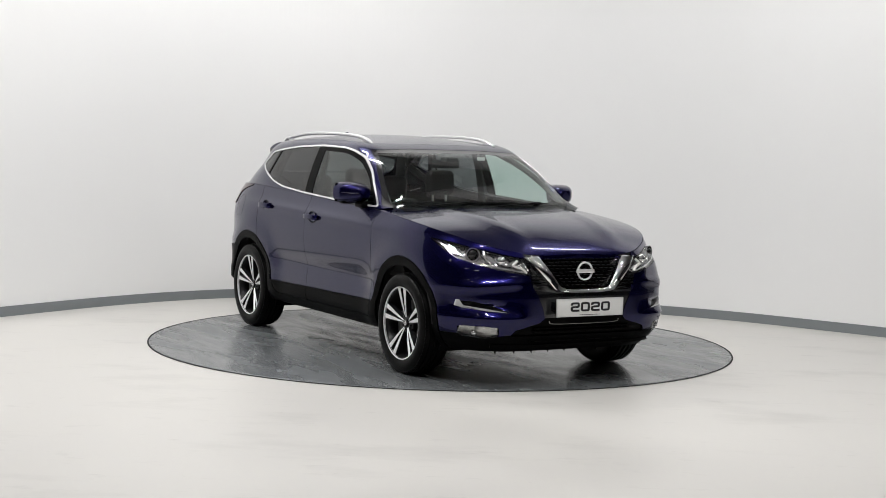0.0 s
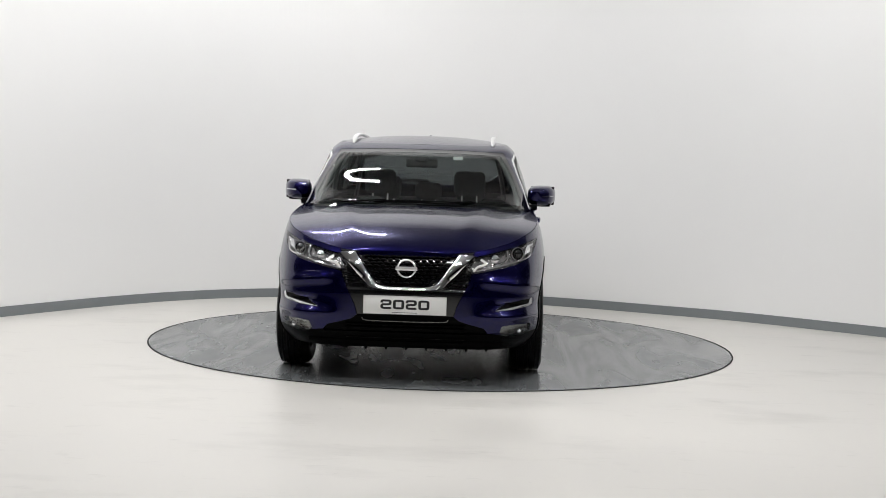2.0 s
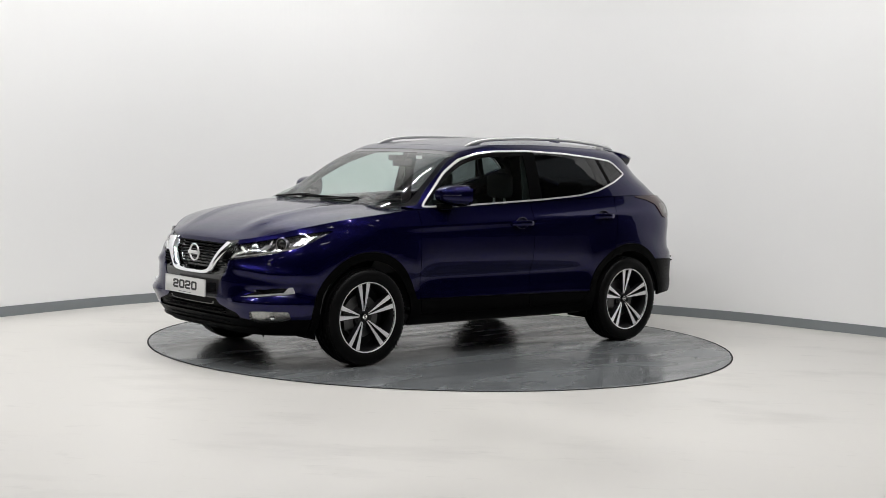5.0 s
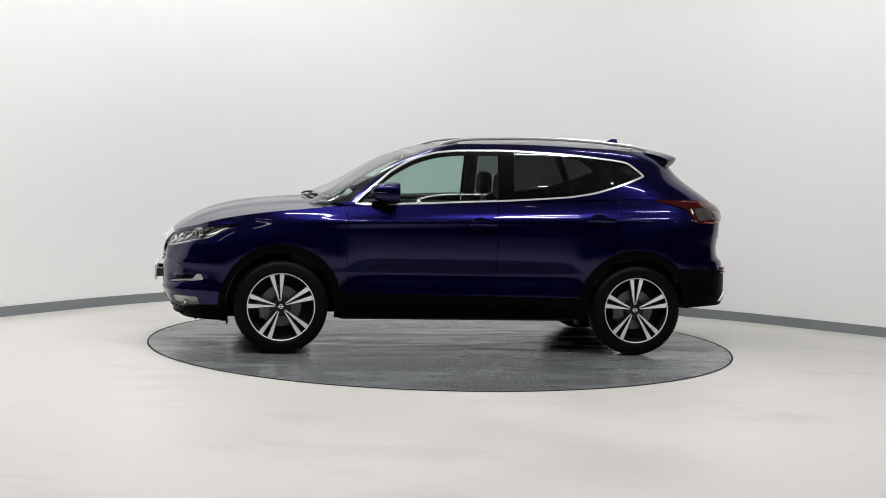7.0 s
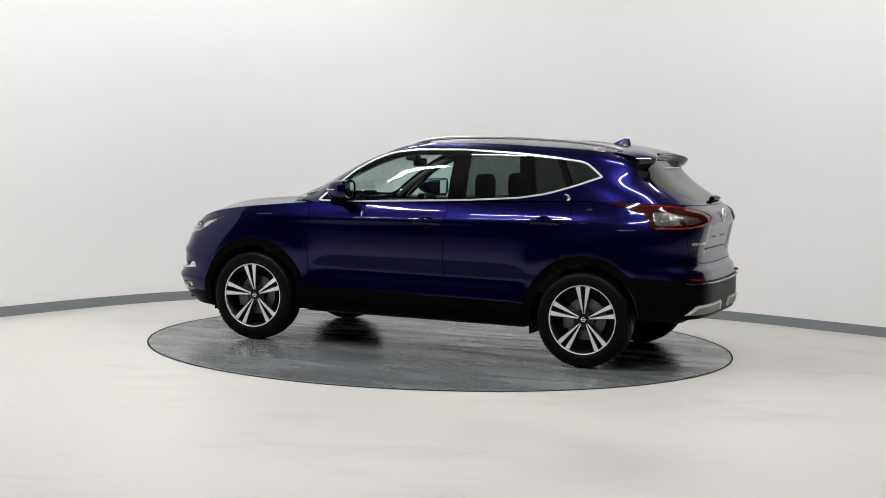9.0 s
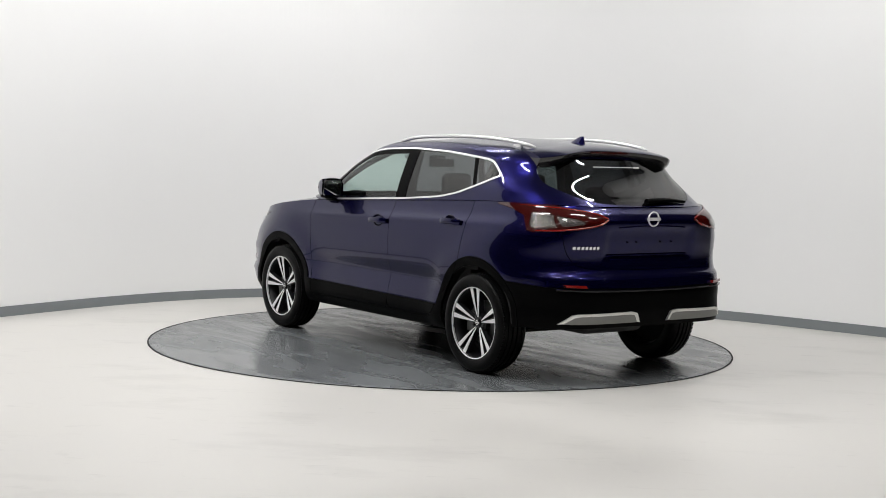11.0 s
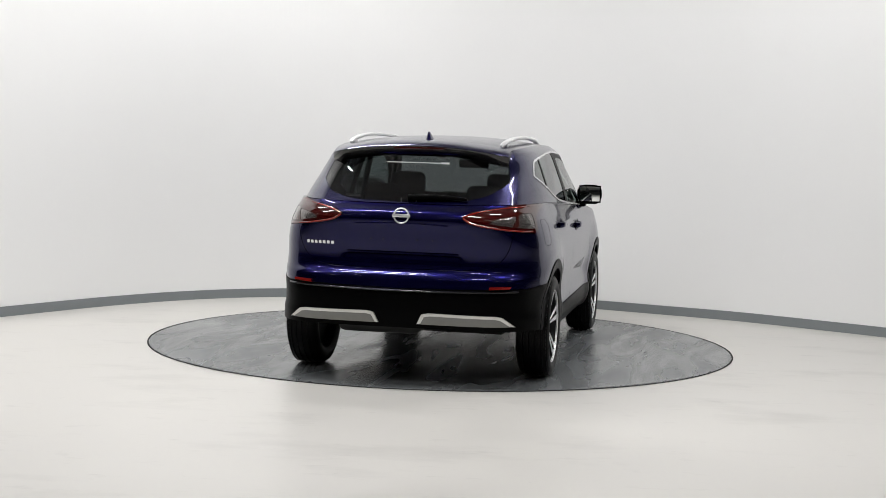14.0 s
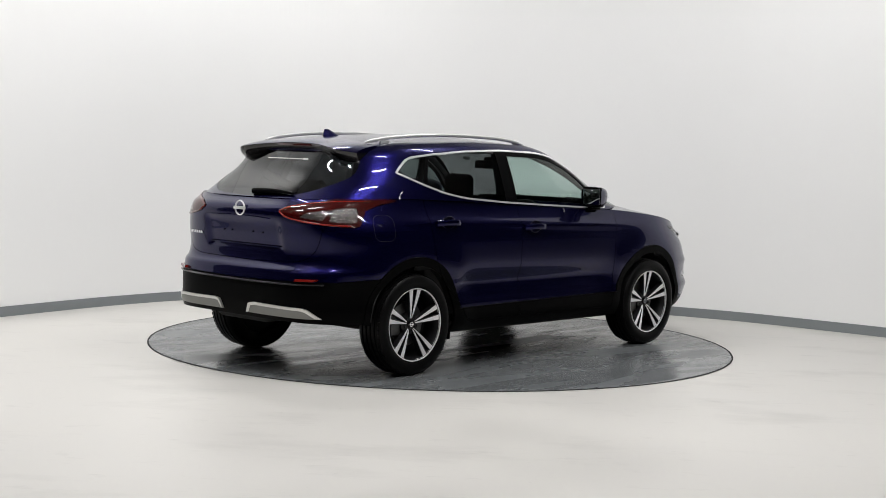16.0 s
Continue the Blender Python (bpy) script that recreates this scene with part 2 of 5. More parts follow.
# ---- the hall ----
def hall():
    # the curved white wall, a line in plan swept upward
    line = curve([(-4.75, -1.05), (-4.25, -0.2), (-3.68, 0.78), (-3.0, 1.80), (-2.35, 2.50), (-1.6, 2.93), (-0.6, 3.10),
                  (0.6, 2.98), (1.4, 2.70), (2.04, 2.37), (2.72, 1.99), (3.37, 1.48), (3.9, 1.03), (4.35, 0.64)], 240)
    inner = [Vector((p.x, p.y)) for p in line]

    def swept(name, z0, z1, off, thick, material, label):
        bm = bmesh.new()
        rows = []
        for i, p in enumerate(inner):
            t = (inner[min(i + 1, len(inner) - 1)] - inner[max(i - 1, 0)]).normalized()
            nrm = Vector((t.y, -t.x))
            a, b = p + nrm * off, p + nrm * (off - thick)
            rows.append([bm.verts.new((q.x, q.y, z)) for q, z in ((a, z0), (a, z1), (b, z1), (b, z0))])
        for a, b in zip(rows, rows[1:]):
            for j in range(4):
                bm.faces.new((a[j], b[j], b[(j + 1) % 4], a[(j + 1) % 4]))
        bm.faces.new(rows[0])
        bm.faces.new(rows[-1])
        bmesh.ops.recalc_face_normals(bm, faces=bm.faces[:])
        return tagged(obj(name, bm, material, smooth=False), label, "wall", kind="structure")

    swept("wall_curved", 0.0, CEIL, 0.0, 0.2, WALLWHITE, "smooth white curved studio wall behind the turntable")
    swept("baseboard", 0.0, 0.085, 0.012, 0.011, SKIRT, "low grey skirting along the curved white wall")
    bm = bmesh.new()
    box(bm, -14, 14, -22, 6, -0.2, 0.0)
    tagged(obj("floor", bm, FLOORPAINT, smooth=False), "pale cream painted concrete floor, faintly scuffed", "floor", kind="structure")
    # ceiling added out of view; its grey is set by what the car reflects
    bm = bmesh.new()
    box(bm, -14, 14, -22, 6, CEIL, CEIL + 0.2)
    tagged(obj("ceiling", bm, CEILMAT, smooth=False), "plain grey ceiling out of view, toned for reflections on the car", "ceiling", kind="structure")
    # unseen outer walls, added to close the hall and reflect dark in the car
    for nm, q in (("wall_south", (-14, 14, -22.2, -22)), ("wall_north", (-14, 14, 6, 6.2)), ("wall_west", (-14.2, -14, -22, 6)), ("wall_east", (14, 14.2, -22, 6))):
        bm = bmesh.new()
        box(bm, *q, 0, CEIL)
        tagged(obj(nm, bm, BACKWALL, smooth=False), "unseen hall wall, the hall's dimness put into its near-black colour", "wall", kind="structure")
    for tx, ty in TUBES + FAR_TUBES:
        base = tagged(new("ceiling_light"), "long white tube light hung under the ceiling", "ceiling light", "tube lights")
        base.matrix_basis = pose(tx, ty, CEIL)
        bm = bmesh.new()
        box(bm, -0.78, 0.78, -0.07, 0.07, -0.09, 0.0, 0.012)
        part("housing", bm, WALLWHITE, base)
        bm = bmesh.new()
        box(bm, -0.75, 0.75, -0.045, 0.045, -0.125, -0.088, 0.012)
        part("diffuser", bm, TUBEGLOW, base, "glowing white diffuser")


    for tx, ty in ((-7.0, -5.8), (-3.4, -6.4), (3.2, -6.2), (7.0, -5.6), (-6.6, -2.2), (6.8, -2.4)):
        base = tagged(new("downlight"), "small round white ceiling downlight", "ceiling light", "downlights")
        base.matrix_basis = pose(tx, ty, CEIL)
        bm = bmesh.new()
        lathe(bm, [(0.075, -0.012), (0.10, -0.022), (0.125, -0.014), (0.13, 0.0)], 32, "z")
        part("bezel", bm, WALLWHITE, base)
        bm = bmesh.new()
        lathe(bm, [(0.0, -0.008), (0.05, -0.009), (0.082, -0.012)], 32, "z")
        part("lens", bm, SPOTGLOW, base, "glowing lens")


hall()

R_DISC = 2.239


def turntable():
    base = tagged(new("turntable"), "round grey painted turntable flush with the floor", "turntable")
    bm = bmesh.new()
    lathe(bm, [(0.0, 0.006), (1.0, 0.006), (R_DISC - 0.03, 0.006), (R_DISC - 0.004, 0.005), (R_DISC, 0.003), (R_DISC, 0.001)], 180, "z")
    part("disc", bm, DISC, base)
    bm = bmesh.new()
    lathe(bm, [(R_DISC + 0.001, 0.002), (R_DISC + 0.004, 0.006), (R_DISC + 0.012, 0.006), (R_DISC + 0.014, 0.002)], 180, "z")
    part("rim", bm, GAP, base, "thin dark metal edge ring")
    return base


table = turntable()


# ---- the car: x forward, y to its left, z up, origin on the ground amid the axles ----
AXIS = (0.040, 0.171)
car = tagged(new("car"), "dark metallic blue five-door crossover with black cladding", "car")
shift = Matrix.Translation((-AXIS[0], -AXIS[1], 0.006))
AXLE, WHEEL_Z, TYRE_R = 1.323, 0.34, 0.34

# profiles: nose, tail and half width by height
ZF = ([0.20, 0.25, 0.30, 0.36, 0.46, 0.57, 0.68, 0.77, 0.835, 0.90, 1.2], [2.03, 2.075, 2.115, 2.152, 2.180, 2.182, 2.172, 2.155, 2.12, 2.08, 2.0])
ZR = ([0.20, 0.24, 0.29, 0.38, 0.50, 0.58, 0.625, 0.66, 0.70, 0.735, 0.80, 0.95, 1.06, 1.10, 1.15, 1.2],
      [-1.91, -1.98, -2.06, -2.113, -2.13, -2.13, -2.124, -2.116, -2.106, -2.074, -2.062, -2.088, -2.105, -2.092, -2.03, -1.99])
ZW = ([0.20, 0.25, 0.30, 0.38, 0.44, 0.50, 0.58, 0.64, 0.72, 0.80, 0.88, 0.93, 0.965, 1.00, 1.05, 1.09, 1.16, 1.25],
      [0.75, 0.805, 0.842, 0.864, 0.865, 0.857, 0.862, 0.873, 0.882, 0.885, 0.886, 0.883, 0.878, 0.868, 0.848, 0.832, 0.812, 0.79])
NF = ([0.2, 0.5, 0.75, 0.95], [4.6, 5.0, 4.2, 3.3])
NR = ([0.2, 0.6, 0.9, 1.2], [5.4, 5.2, 4.8, 4.3])
TOPX = [-2.2, -1.9, -1.4, -0.9, -0.3, 0.4, 0.85, 1.0, 1.2, 1.5, 1.7, 1.9, 2.05, 2.13]
TOPZ = [1.15, 1.165, 1.17, 1.155, 1.125, 1.092, 1.075, 1.065, 1.045, 1.010, 0.975, 0.925, 0.875, 0.838]


BOTX = [-2.2, -2.0, -1.78, -1.66, -1.55, -0.9, 0.9, 1.7, 2.0, 2.2]
BOTZ = [0.378, 0.372, 0.365, 0.345, 0.27, 0.265, 0.265, 0.225, 0.225, 0.235]


def outline(k, xf, xr, w, nf, nr, xcf, xcr):
    """A point of a half outline in plan: k from 0 at the nose to 1 at the tail."""
    if k < 0.34:
        a = (k / 0.34) * math.pi / 2
        x = xcf + (xf - xcf) * max(0.0, math.cos(a)) ** (2 / nf)
        y = w * math.sin(a) ** (2 / nf)
    elif k < 0.66:
        x, y = xcf + (xcr - xcf) * (k - 0.34) / 0.32, w
    else:
        a = ((1 - k) / 0.34) * math.pi / 2
        x = xcr + (xr - xcr) * max(0.0, math.cos(a)) ** (2 / nr)
        y = w * math.sin(a) ** (2 / nr)
    return x, y


def bell(t, w):
    return math.exp(-(t / w) ** 2)


def step(a, b, t):
    t = min(1.0, max(0.0, (t - a) / (b - a)))
    return t * t * (3 - 2 * t)


def nose_chamfer(y, z):
    """How far the bumper's corner is drawn back from a plain round."""
    return 0.036 * bell(abs(y) - 0.64, 0.14) * step(0.44, 0.56, z) * step(1.0, 0.88, z)


def sculpt(x, y, z):
    """Pressed forms of the body side: haunches, the door's hollow and its lower crease."""
    if y > 0.5:
        d = 0.0
        for ax in (AXLE, -AXLE):
            r = math.hypot(x - ax, z - 0.36)
            d += 0.018 * bell(r - 0.44, 0.12)
        m = step(0.95, 0.6, x) * step(-1.0, -0.7, x)
        d += m * (-0.017 * bell(z - 0.60, 0.07) + 0.006 * bell(z - 0.50, 0.03))
        d += 0.010 * bell(z - 0.985 + 0.03 * x, 0.03) * step(-1.9, -1.0, x) * step(1.4, 0.6, x)
        y += d
    if x < -1.9:
        # hollow for the rear number plate and the ledge under the glass
        m = step(0.42, 0.34, y) * step(0.80, 0.84, z) * step(1.04, 0.99, z)
        x += 0.012 * m
    if x > 1.6:
        x -= nose_chamfer(y, z) * step(1.6, 1.8, x)
    if x > 1.75:
        # hollow behind the grille, and pockets for the fog-lamp bars
        m = step(0.40, 0.36, y - max(0.0, z - 0.64) * 0.2) * step(0.61, 0.66, z) * step(0.845, 0.815, z)
        x -= 0.035 * m
        # pressed ridges of the bumper corner
        x += 0.016 * bell(z - 0.665 + 0.10 * (y - 0.6), 0.030) * step(0.42, 0.54, y) * step(0.88, 0.80, y)
        x += 0.012 * bell(z - 0.450, 0.028) * step(0.42, 0.52, y) * step(0.88, 0.80, y)
        x -= 0.03 * bell(z - 0.525, 0.018) * step(0.54, 0.66, y) * step(0.83, 0.78, y)
    return x, y, z


KN = 280
KS = []
for i in range(KN + 1):
    KS.append(i / KN)


def lower_point(k, v):
    """v from 0 at the sill to 1 at the shoulder."""
    z = 0.22 + v * 0.70
    for _ in range(5):
        x, y = outline(k, lerp(z, *ZF), lerp(z, *ZR), lerp(z, *ZW), lerp(z, *NF), lerp(z, *NR), 0.95, -0.95)
        top, zb = lerp(x, TOPX, TOPZ), lerp(x, BOTX, BOTZ)
        z = zb + v * (top - zb)
    return x, y, z


# greenhouse, from the belt to the roof edge
ROOFX = [-1.95, -1.7, -1.4, -1.0, -0.5, 0.0, 0.2, 0.35]
ROOFZ = [1.44, 1.475, 1.515, 1.54, 1.553, 1.546, 1.53, 1.50]
GXF = ([0.0, 0.14, 0.44, 0.79, 0.92, 0.97, 1.0], [1.14, 1.02, 0.79, 0.53, 0.40, 0.30, 0.16])
GXR = ([0.0, 0.2, 0.6, 0.85, 1.0], [-2.03, -1.945, -1.765, -1.685, -1.63])
GW = ([0.0, 0.25, 0.5, 0.7, 0.85, 0.93, 1.0], [0.832, 0.805, 0.768, 0.735, 0.707, 0.683, 0.645])
GNF = ([0.0, 0.14, 0.44, 0.79, 1.0], [7.0, 6.5, 6.6, 6.2, 5.0])
GNR = ([0.0, 0.5, 1.0], [4.3, 4.4, 5.0])


def upper_point(k, v):
    x, y = outline(k, lerp(v, *GXF), lerp(v, *GXR), lerp(v, *GW), lerp(v, *GNF), lerp(v, *GNR), -0.15, -0.45)
    z0 = lerp(x, TOPX, TOPZ)
    if x > 0.8:
        z0 += 0.035 * step(0.8, 1.05, x)
    z1 = lerp(x, ROOFX, ROOFZ)
    if x > 0.35:
        z1 = 1.50
    if x < -1.95:
        z1 = 1.43
    return x, y, z0 + v * (z1 - z0)


def hood_z(x):
    return lerp(x, [0.8, 1.1, 1.298, 1.517, 1.734, 1.907, 2.036, 2.09, 2.125], [1.10, 1.099, 1.090, 1.066, 1.026, 0.974, 0.914, 0.877, 0.842])


def skin(point, n, warp=None):
    bm = bmesh.new()
    tag = bm.faces.layers.int.new("region")
    rows = []
    for j in range(n + 1):
        row = []
        for k in KS:
            x, y, z = point(k, j / n)
            if warp:
                x, y, z = warp(x, y, z)
            row.append(bm.verts.new((x, max(0.0, y), z)))
        rows.append(row)
    for a, b in zip(rows, rows[1:]):
        for i in range(KN):
            bm.faces.new((a[i], a[i + 1], b[i + 1], b[i]))
    return bm, tag, rows


def poly_distance(P, poly):
    """Signed distance of points to a polygon, below nought inside."""
    P = np.asarray(P)
    d2 = np.full(len(P), 1e9)
    inside = np.zeros(len(P), bool)
    n = len(poly)
    for i in range(n):
        a, b = np.array(poly[i]), np.array(poly[(i + 1) % n])
        e = b - a
        w = P - a
        t = np.clip((w @ e) / max(1e-12, e @ e), 0, 1)
        q = w - t[:, None] * e
        d2 = np.minimum(d2, (q * q).sum(1))
        c = (a[1] > P[:, 1]) != (b[1] > P[:, 1])
        with np.errstate(divide="ignore", invalid="ignore"):
            xi = a[0] + (P[:, 1] - a[1]) * e[0] / (e[1] if abs(e[1]) > 1e-12 else 1e-12)
        inside ^= c & (P[:, 0] < xi)
    d = np.sqrt(d2)
    return np.where(inside, -d, d)


def rounded(poly, r=0.03):
    """A polygon with its corners rounded off."""
    out = []
    n = len(poly)
    for i in range(n):
        p, v, q = (Vector(poly[(i + d) % n]) for d in (-1, 0, 1))
        a = v + (p - v) * min(0.45, r / max(1e-6, (p - v).length))
        b = v + (q - v) * min(0.45, r / max(1e-6, (q - v).length))
        for t in (0.0, 0.33, 0.67, 1.0):
            c = a * (1 - t) ** 2 + v * 2 * t * (1 - t) + b * t * t
            out.append((c.x, c.y))
    return out


side = lambda V: V[:, [0, 2]]
front = lambda V: V[:, [1, 2]]


def rear_wrap(V):
    return np.stack([V[:, 1] + np.maximum(0, V[:, 0] + 1.95), V[:, 2]], 1)


def carve(bm, tag, source, where, dist, region):
    """Cuts the skin along dist = 0 and gives the faces inside (dist below 0) a region of their own."""
    faces = [f for f in bm.faces if f[tag] in source and where(f.calc_center_median())]
    verts = list({v for f in faces for v in f.verts})
    if not verts:
        return
    vals = dist(np.array([v.co[:] for v in verts]))
    d = {v: (0.0 if abs(x) < 8e-4 else float(x)) for v, x in zip(verts, vals)}
    edges = list({e for f in faces for e in f.edges})
    todo, ends = [], []
    for e in edges:
        a, b = e.verts
        if d[a] * d[b] < 0:
            todo.append((e, a, b))
    if todo:
        A = np.array([a.co[:] for _, a, _ in todo])
        B = np.array([b.co[:] for _, _, b in todo])
        lo, hi = np.zeros(len(todo)), np.ones(len(todo))
        sa = np.array([d[a] for _, a, _ in todo])
        for _ in range(10):
            m = (lo + hi) / 2
            dm = dist(A + (B - A) * m[:, None])
            same = dm * sa > 0
            lo, hi = np.where(same, m, lo), np.where(same, hi, m)
        for (e, a, b), t in zip(todo, (lo + hi) / 2):
            ne, nv = bmesh.utils.edge_split(e, a, min(0.98, max(0.02, float(t))))
            d[nv] = 0.0
    work = list(faces)
    while work:
        f = work.pop()
        vs = list(f.verts)
        zero = [i for i, v in enumerate(vs) if d[v] == 0.0]
        done = False
        for p in range(len(zero)):
            for q in range(p + 1, len(zero)):
                i, j = zero[p], zero[q]
                if j - i < 2 or (i == 0 and j == len(vs) - 1):
                    continue
                s1 = {np.sign(d[v]) for v in vs[i + 1:j]} - {0}
                s2 = {np.sign(d[v]) for v in vs[j + 1:] + vs[:i]} - {0}
                if s1 and s2 and s1 != s2:
                    nf, _ = bmesh.utils.face_split(f, vs[i], vs[j])
                    if nf:
                        nf[tag] = f[tag]
                        work += [f, nf]
                        faces.append(nf)
                        done = True
                        break
            if done:
                break
    for f in faces:
        if f[tag] in source and sum(d[v] for v in f.verts) < 0:
            f[tag] = region


def piece(bm, tag, region, name, material, parent, label="", gap=0.0022, lip=0.02, both=True, push=0.0, central=False):
    """Takes a region out as a part: its edge drawn back by the gap and folded inward by the lip; mirrored, or joined across the middle."""
    out = bmesh.new()
    vm = {}
    regions = region if isinstance(region, (list, tuple)) else [region]
    bm.normal_update()
    for f in bm.faces:
        if f[tag] in regions:
            vs = []
            for v in f.verts:
                if v not in vm:
                    vm[v] = out.verts.new(v.co)
                vs.append(vm[v])
            try:
                out.faces.new(vs)
            except ValueError:
                pass
    out.normal_update()
    edge = [e for e in out.edges if len(e.link_faces) == 1 and not (e.verts[0].co.y < 1e-4 and e.verts[1].co.y < 1e-4)]
    rim = {v for e in edge for v in e.verts}
    nrm = {v: v.normal.copy() for v in out.verts}
    if push:
        for v in out.verts:
            v.co += nrm[v] * push
    if gap:
        dirs = {v: Vector() for v in rim}
        for e in edge:
            f = e.link_faces[0]
            a, b = e.verts
            t = (b.co - a.co).normalized()
            s = f.normal.cross(t)
            if s.dot(f.calc_center_median() - a.co) < 0:
                s = -s
            for v in (a, b):
                dirs[v] += s
        for v, s in dirs.items():
            if s.length > 1e-6:
                s.normalize()
                if v.co.y < 1e-4:
                    s.y = 0
                v.co += s * gap
    if lip:
        r = bmesh.ops.extrude_edge_only(out, edges=edge)
        for g in r["geom"]:
            if isinstance(g, bmesh.types.BMVert):
                near = [e.other_vert(g) for e in g.link_edges if e.other_vert(g) in nrm]
                if near:
                    g.co -= nrm[near[0]] * lip
                    if near[0].co.y < 1e-4:
                        g.co.y = 0
    if central:
        geom = out.verts[:] + out.edges[:] + out.faces[:]
        bmesh.ops.mirror(out, geom=geom, axis="Y", merge_dist=0.0004)
    # outward facing
    bmesh.ops.recalc_face_normals(out, faces=out.faces[:])
    cx = sum((f.normal.dot(f.calc_center_median() - Vector((0, 0, 0.7))) * f.calc_area() for f in out.faces))
    if cx < 0:
        bmesh.ops.reverse_faces(out, faces=out.faces[:])
    ob = part(name, out, material, parent, label)
    if both and not central:
        mirrored(ob)
    return ob


def always(c):
    return True


lamps, tails, fogs, doors, grilles = [], [], [], [], []


def car_skin():
    low, lt, lrows = skin(lower_point, 64, sculpt)
    up, ut, urows = skin(upper_point, 44)
    # --- greenhouse regions ---
    WIN = rounded([(0.825, 1.085), (0.695, 1.205), (0.532, 1.342), (0.372, 1.432), (0.215, 1.481), (0.055, 1.502), (-0.326, 1.512), (-0.743, 1.497), (-1.043, 1.472),
                   (-1.265, 1.447), (-1.395, 1.345), (-1.39, 1.335), (-1.223, 1.270), (-1.01, 1.203), (-0.797, 1.166), (-0.372, 1.134), (0.467, 1.092)], 0.05)
    sideish = lambda c: c.y > 0.4
    win = lambda V: poly_distance(side(V), WIN)
    carve(up, ut, (0,), sideish, win, 2)
    carve(up, ut, (2,), sideish, lambda V: win(V) + 0.013, 3)

    def band(x0, z0, x1, z1, w):
        def fn(V):
            c = x0 + (V[:, 2] - z0) * (x1 - x0) / (z1 - z0)
            return np.abs(V[:, 0] - c) - w / 2
        return fn
    carve(up, ut, (3,), sideish, band(-0.315, 1.12, -0.325, 1.52, 0.125), 4)
    carve(up, ut, (3,), sideish, band(-1.172, 1.25, -1.075, 1.48, 0.034), 5)
    carve(up, ut, (3,), lambda c: c.y > 0.4 and c.x > -0.3, lambda V: V[:, 0] * 0 - 1, 6)
    carve(up, ut, (3,), lambda c: c.y > 0.4 and -1.172 < c.x - (c.z - 1.25) * 0.4217, lambda V: V[:, 0] * 0 - 1, 7)
    # the front door glass sits in a black frame, wider along the top
    carve(up, ut, (6,), sideish, lambda V: poly_distance(side(V) + np.array([0.0, 0.030]), WIN) + 0.013, 10)
    WS = [(-0.2, 1.02), (0.62, 1.02), (0.796, 1.10), (0.753, 1.20), (0.696, 1.34), (0.615, 1.485), (0.30, 1.497), (-0.2, 1.498)]
    carve(up, ut, (0,), lambda c: c.x > 0.0, lambda V: poly_distance(front(V), WS), 9)
    carve(up, ut, (9,), lambda c: c.x > 0.0, lambda V: np.where(V[:, 1] > 0.1, poly_distance(front(V), WS), V[:, 2] - 1.498) + 0.024, 1)
    RW = rounded([(-0.3, 1.165), (0.0, 1.165), (0.36, 1.177), (0.515, 1.215), (0.612, 1.288), (0.622, 1.325), (0.592, 1.425), (0.555, 1.466), (0.0, 1.472), (-0.3, 1.472)], 0.05)
    carve(up, ut, (0,), lambda c: c.x < -1.42, lambda V: poly_distance(front(V), RW), 8)
    # --- lower regions ---
    for ax, name in ((AXLE, 20), (-AXLE, 20)):
        carve(low, lt, (0,), lambda c: c.y > 0.6, lambda V, ax=ax: np.hypot(V[:, 0] - ax, (V[:, 2] - 0.345)) - 0.385, 20)
    carve(low, lt, (0,), lambda c: c.y > 0.45 and abs(abs(c.x) - AXLE) < 0.4 and c.z < 0.4, lambda V: np.abs(np.abs(V[:, 0]) - AXLE) - 0.375 + (V[:, 2] - 0.345) * 0.1, 20)
    arch = lambda V: np.minimum(np.hypot(V[:, 0] - AXLE, V[:, 2] - 0.345), np.hypot(V[:, 0] + AXLE, V[:, 2] - 0.345)) - 0.447
    carve(low, lt, (0,), lambda c: c.y > 0.6, arch, 21)
    carve(low, lt, (0,), lambda c: c.y > 0.6 and abs(c.x) < 1.4, lambda V: V[:, 2] - 0.435 - 0.012 * V[:, 0], 21)
    # lamps
    HL = [(0.375, 0.795), (0.42, 0.825), (0.52, 0.845), (0.62, 0.868), (0.72, 0.895), (0.80, 0.922), (0.838, 0.934), (0.838, 0.928), (0.815, 0.865), (0.785, 0.82), (0.70, 0.782),
          (0.60, 0.757), (0.50, 0.738), (0.415, 0.722), (0.385, 0.745)]
    fr = lambda c: c.x > 1.6
    carve(low, lt, (0,), fr, lambda V: poly_distance(front(V), HL), 22)
    TL = [(0.385, 1.085), (0.44, 1.115), (0.60, 1.145), (0.80, 1.172), (0.95, 1.178), (1.1, 1.172), (1.29, 1.166), (1.30, 1.155), (1.15, 1.132), (1.03, 1.095), (0.99, 1.00),
          (0.93, 0.988), (0.75, 1.0), (0.55, 1.022), (0.43, 1.045)]
    rr = lambda c: c.x < -1.25 and c.y > 0.3
    carve(low, lt, (0,), rr, lambda V: poly_distance(rear_wrap(V), TL), 23)
    # grille and lower intake
    GR = [(-0.3, 0.9), (0.45, 0.9), (0.395, 0.79), (0.41, 0.715), (0.375, 0.62), (0.325, 0.52), (0.305, 0.45), (0.34, 0.42), (0.50, 0.375), (0.53, 0.335), (-0.3, 0.335)]
    carve(low, lt, (0,), lambda c: c.x > 1.75, lambda V: poly_distance(front(V), GR), 24)
    carve(low, lt, (24,), lambda c: c.x > 1.75, lambda V: V[:, 2] - 0.452, 35)
    LO = [(-0.3, 0.352), (0.45, 0.352), (0.60, 0.335), (0.86, 0.345), (0.9, 0.345), (0.9, 0.0), (-0.3, 0.0)]
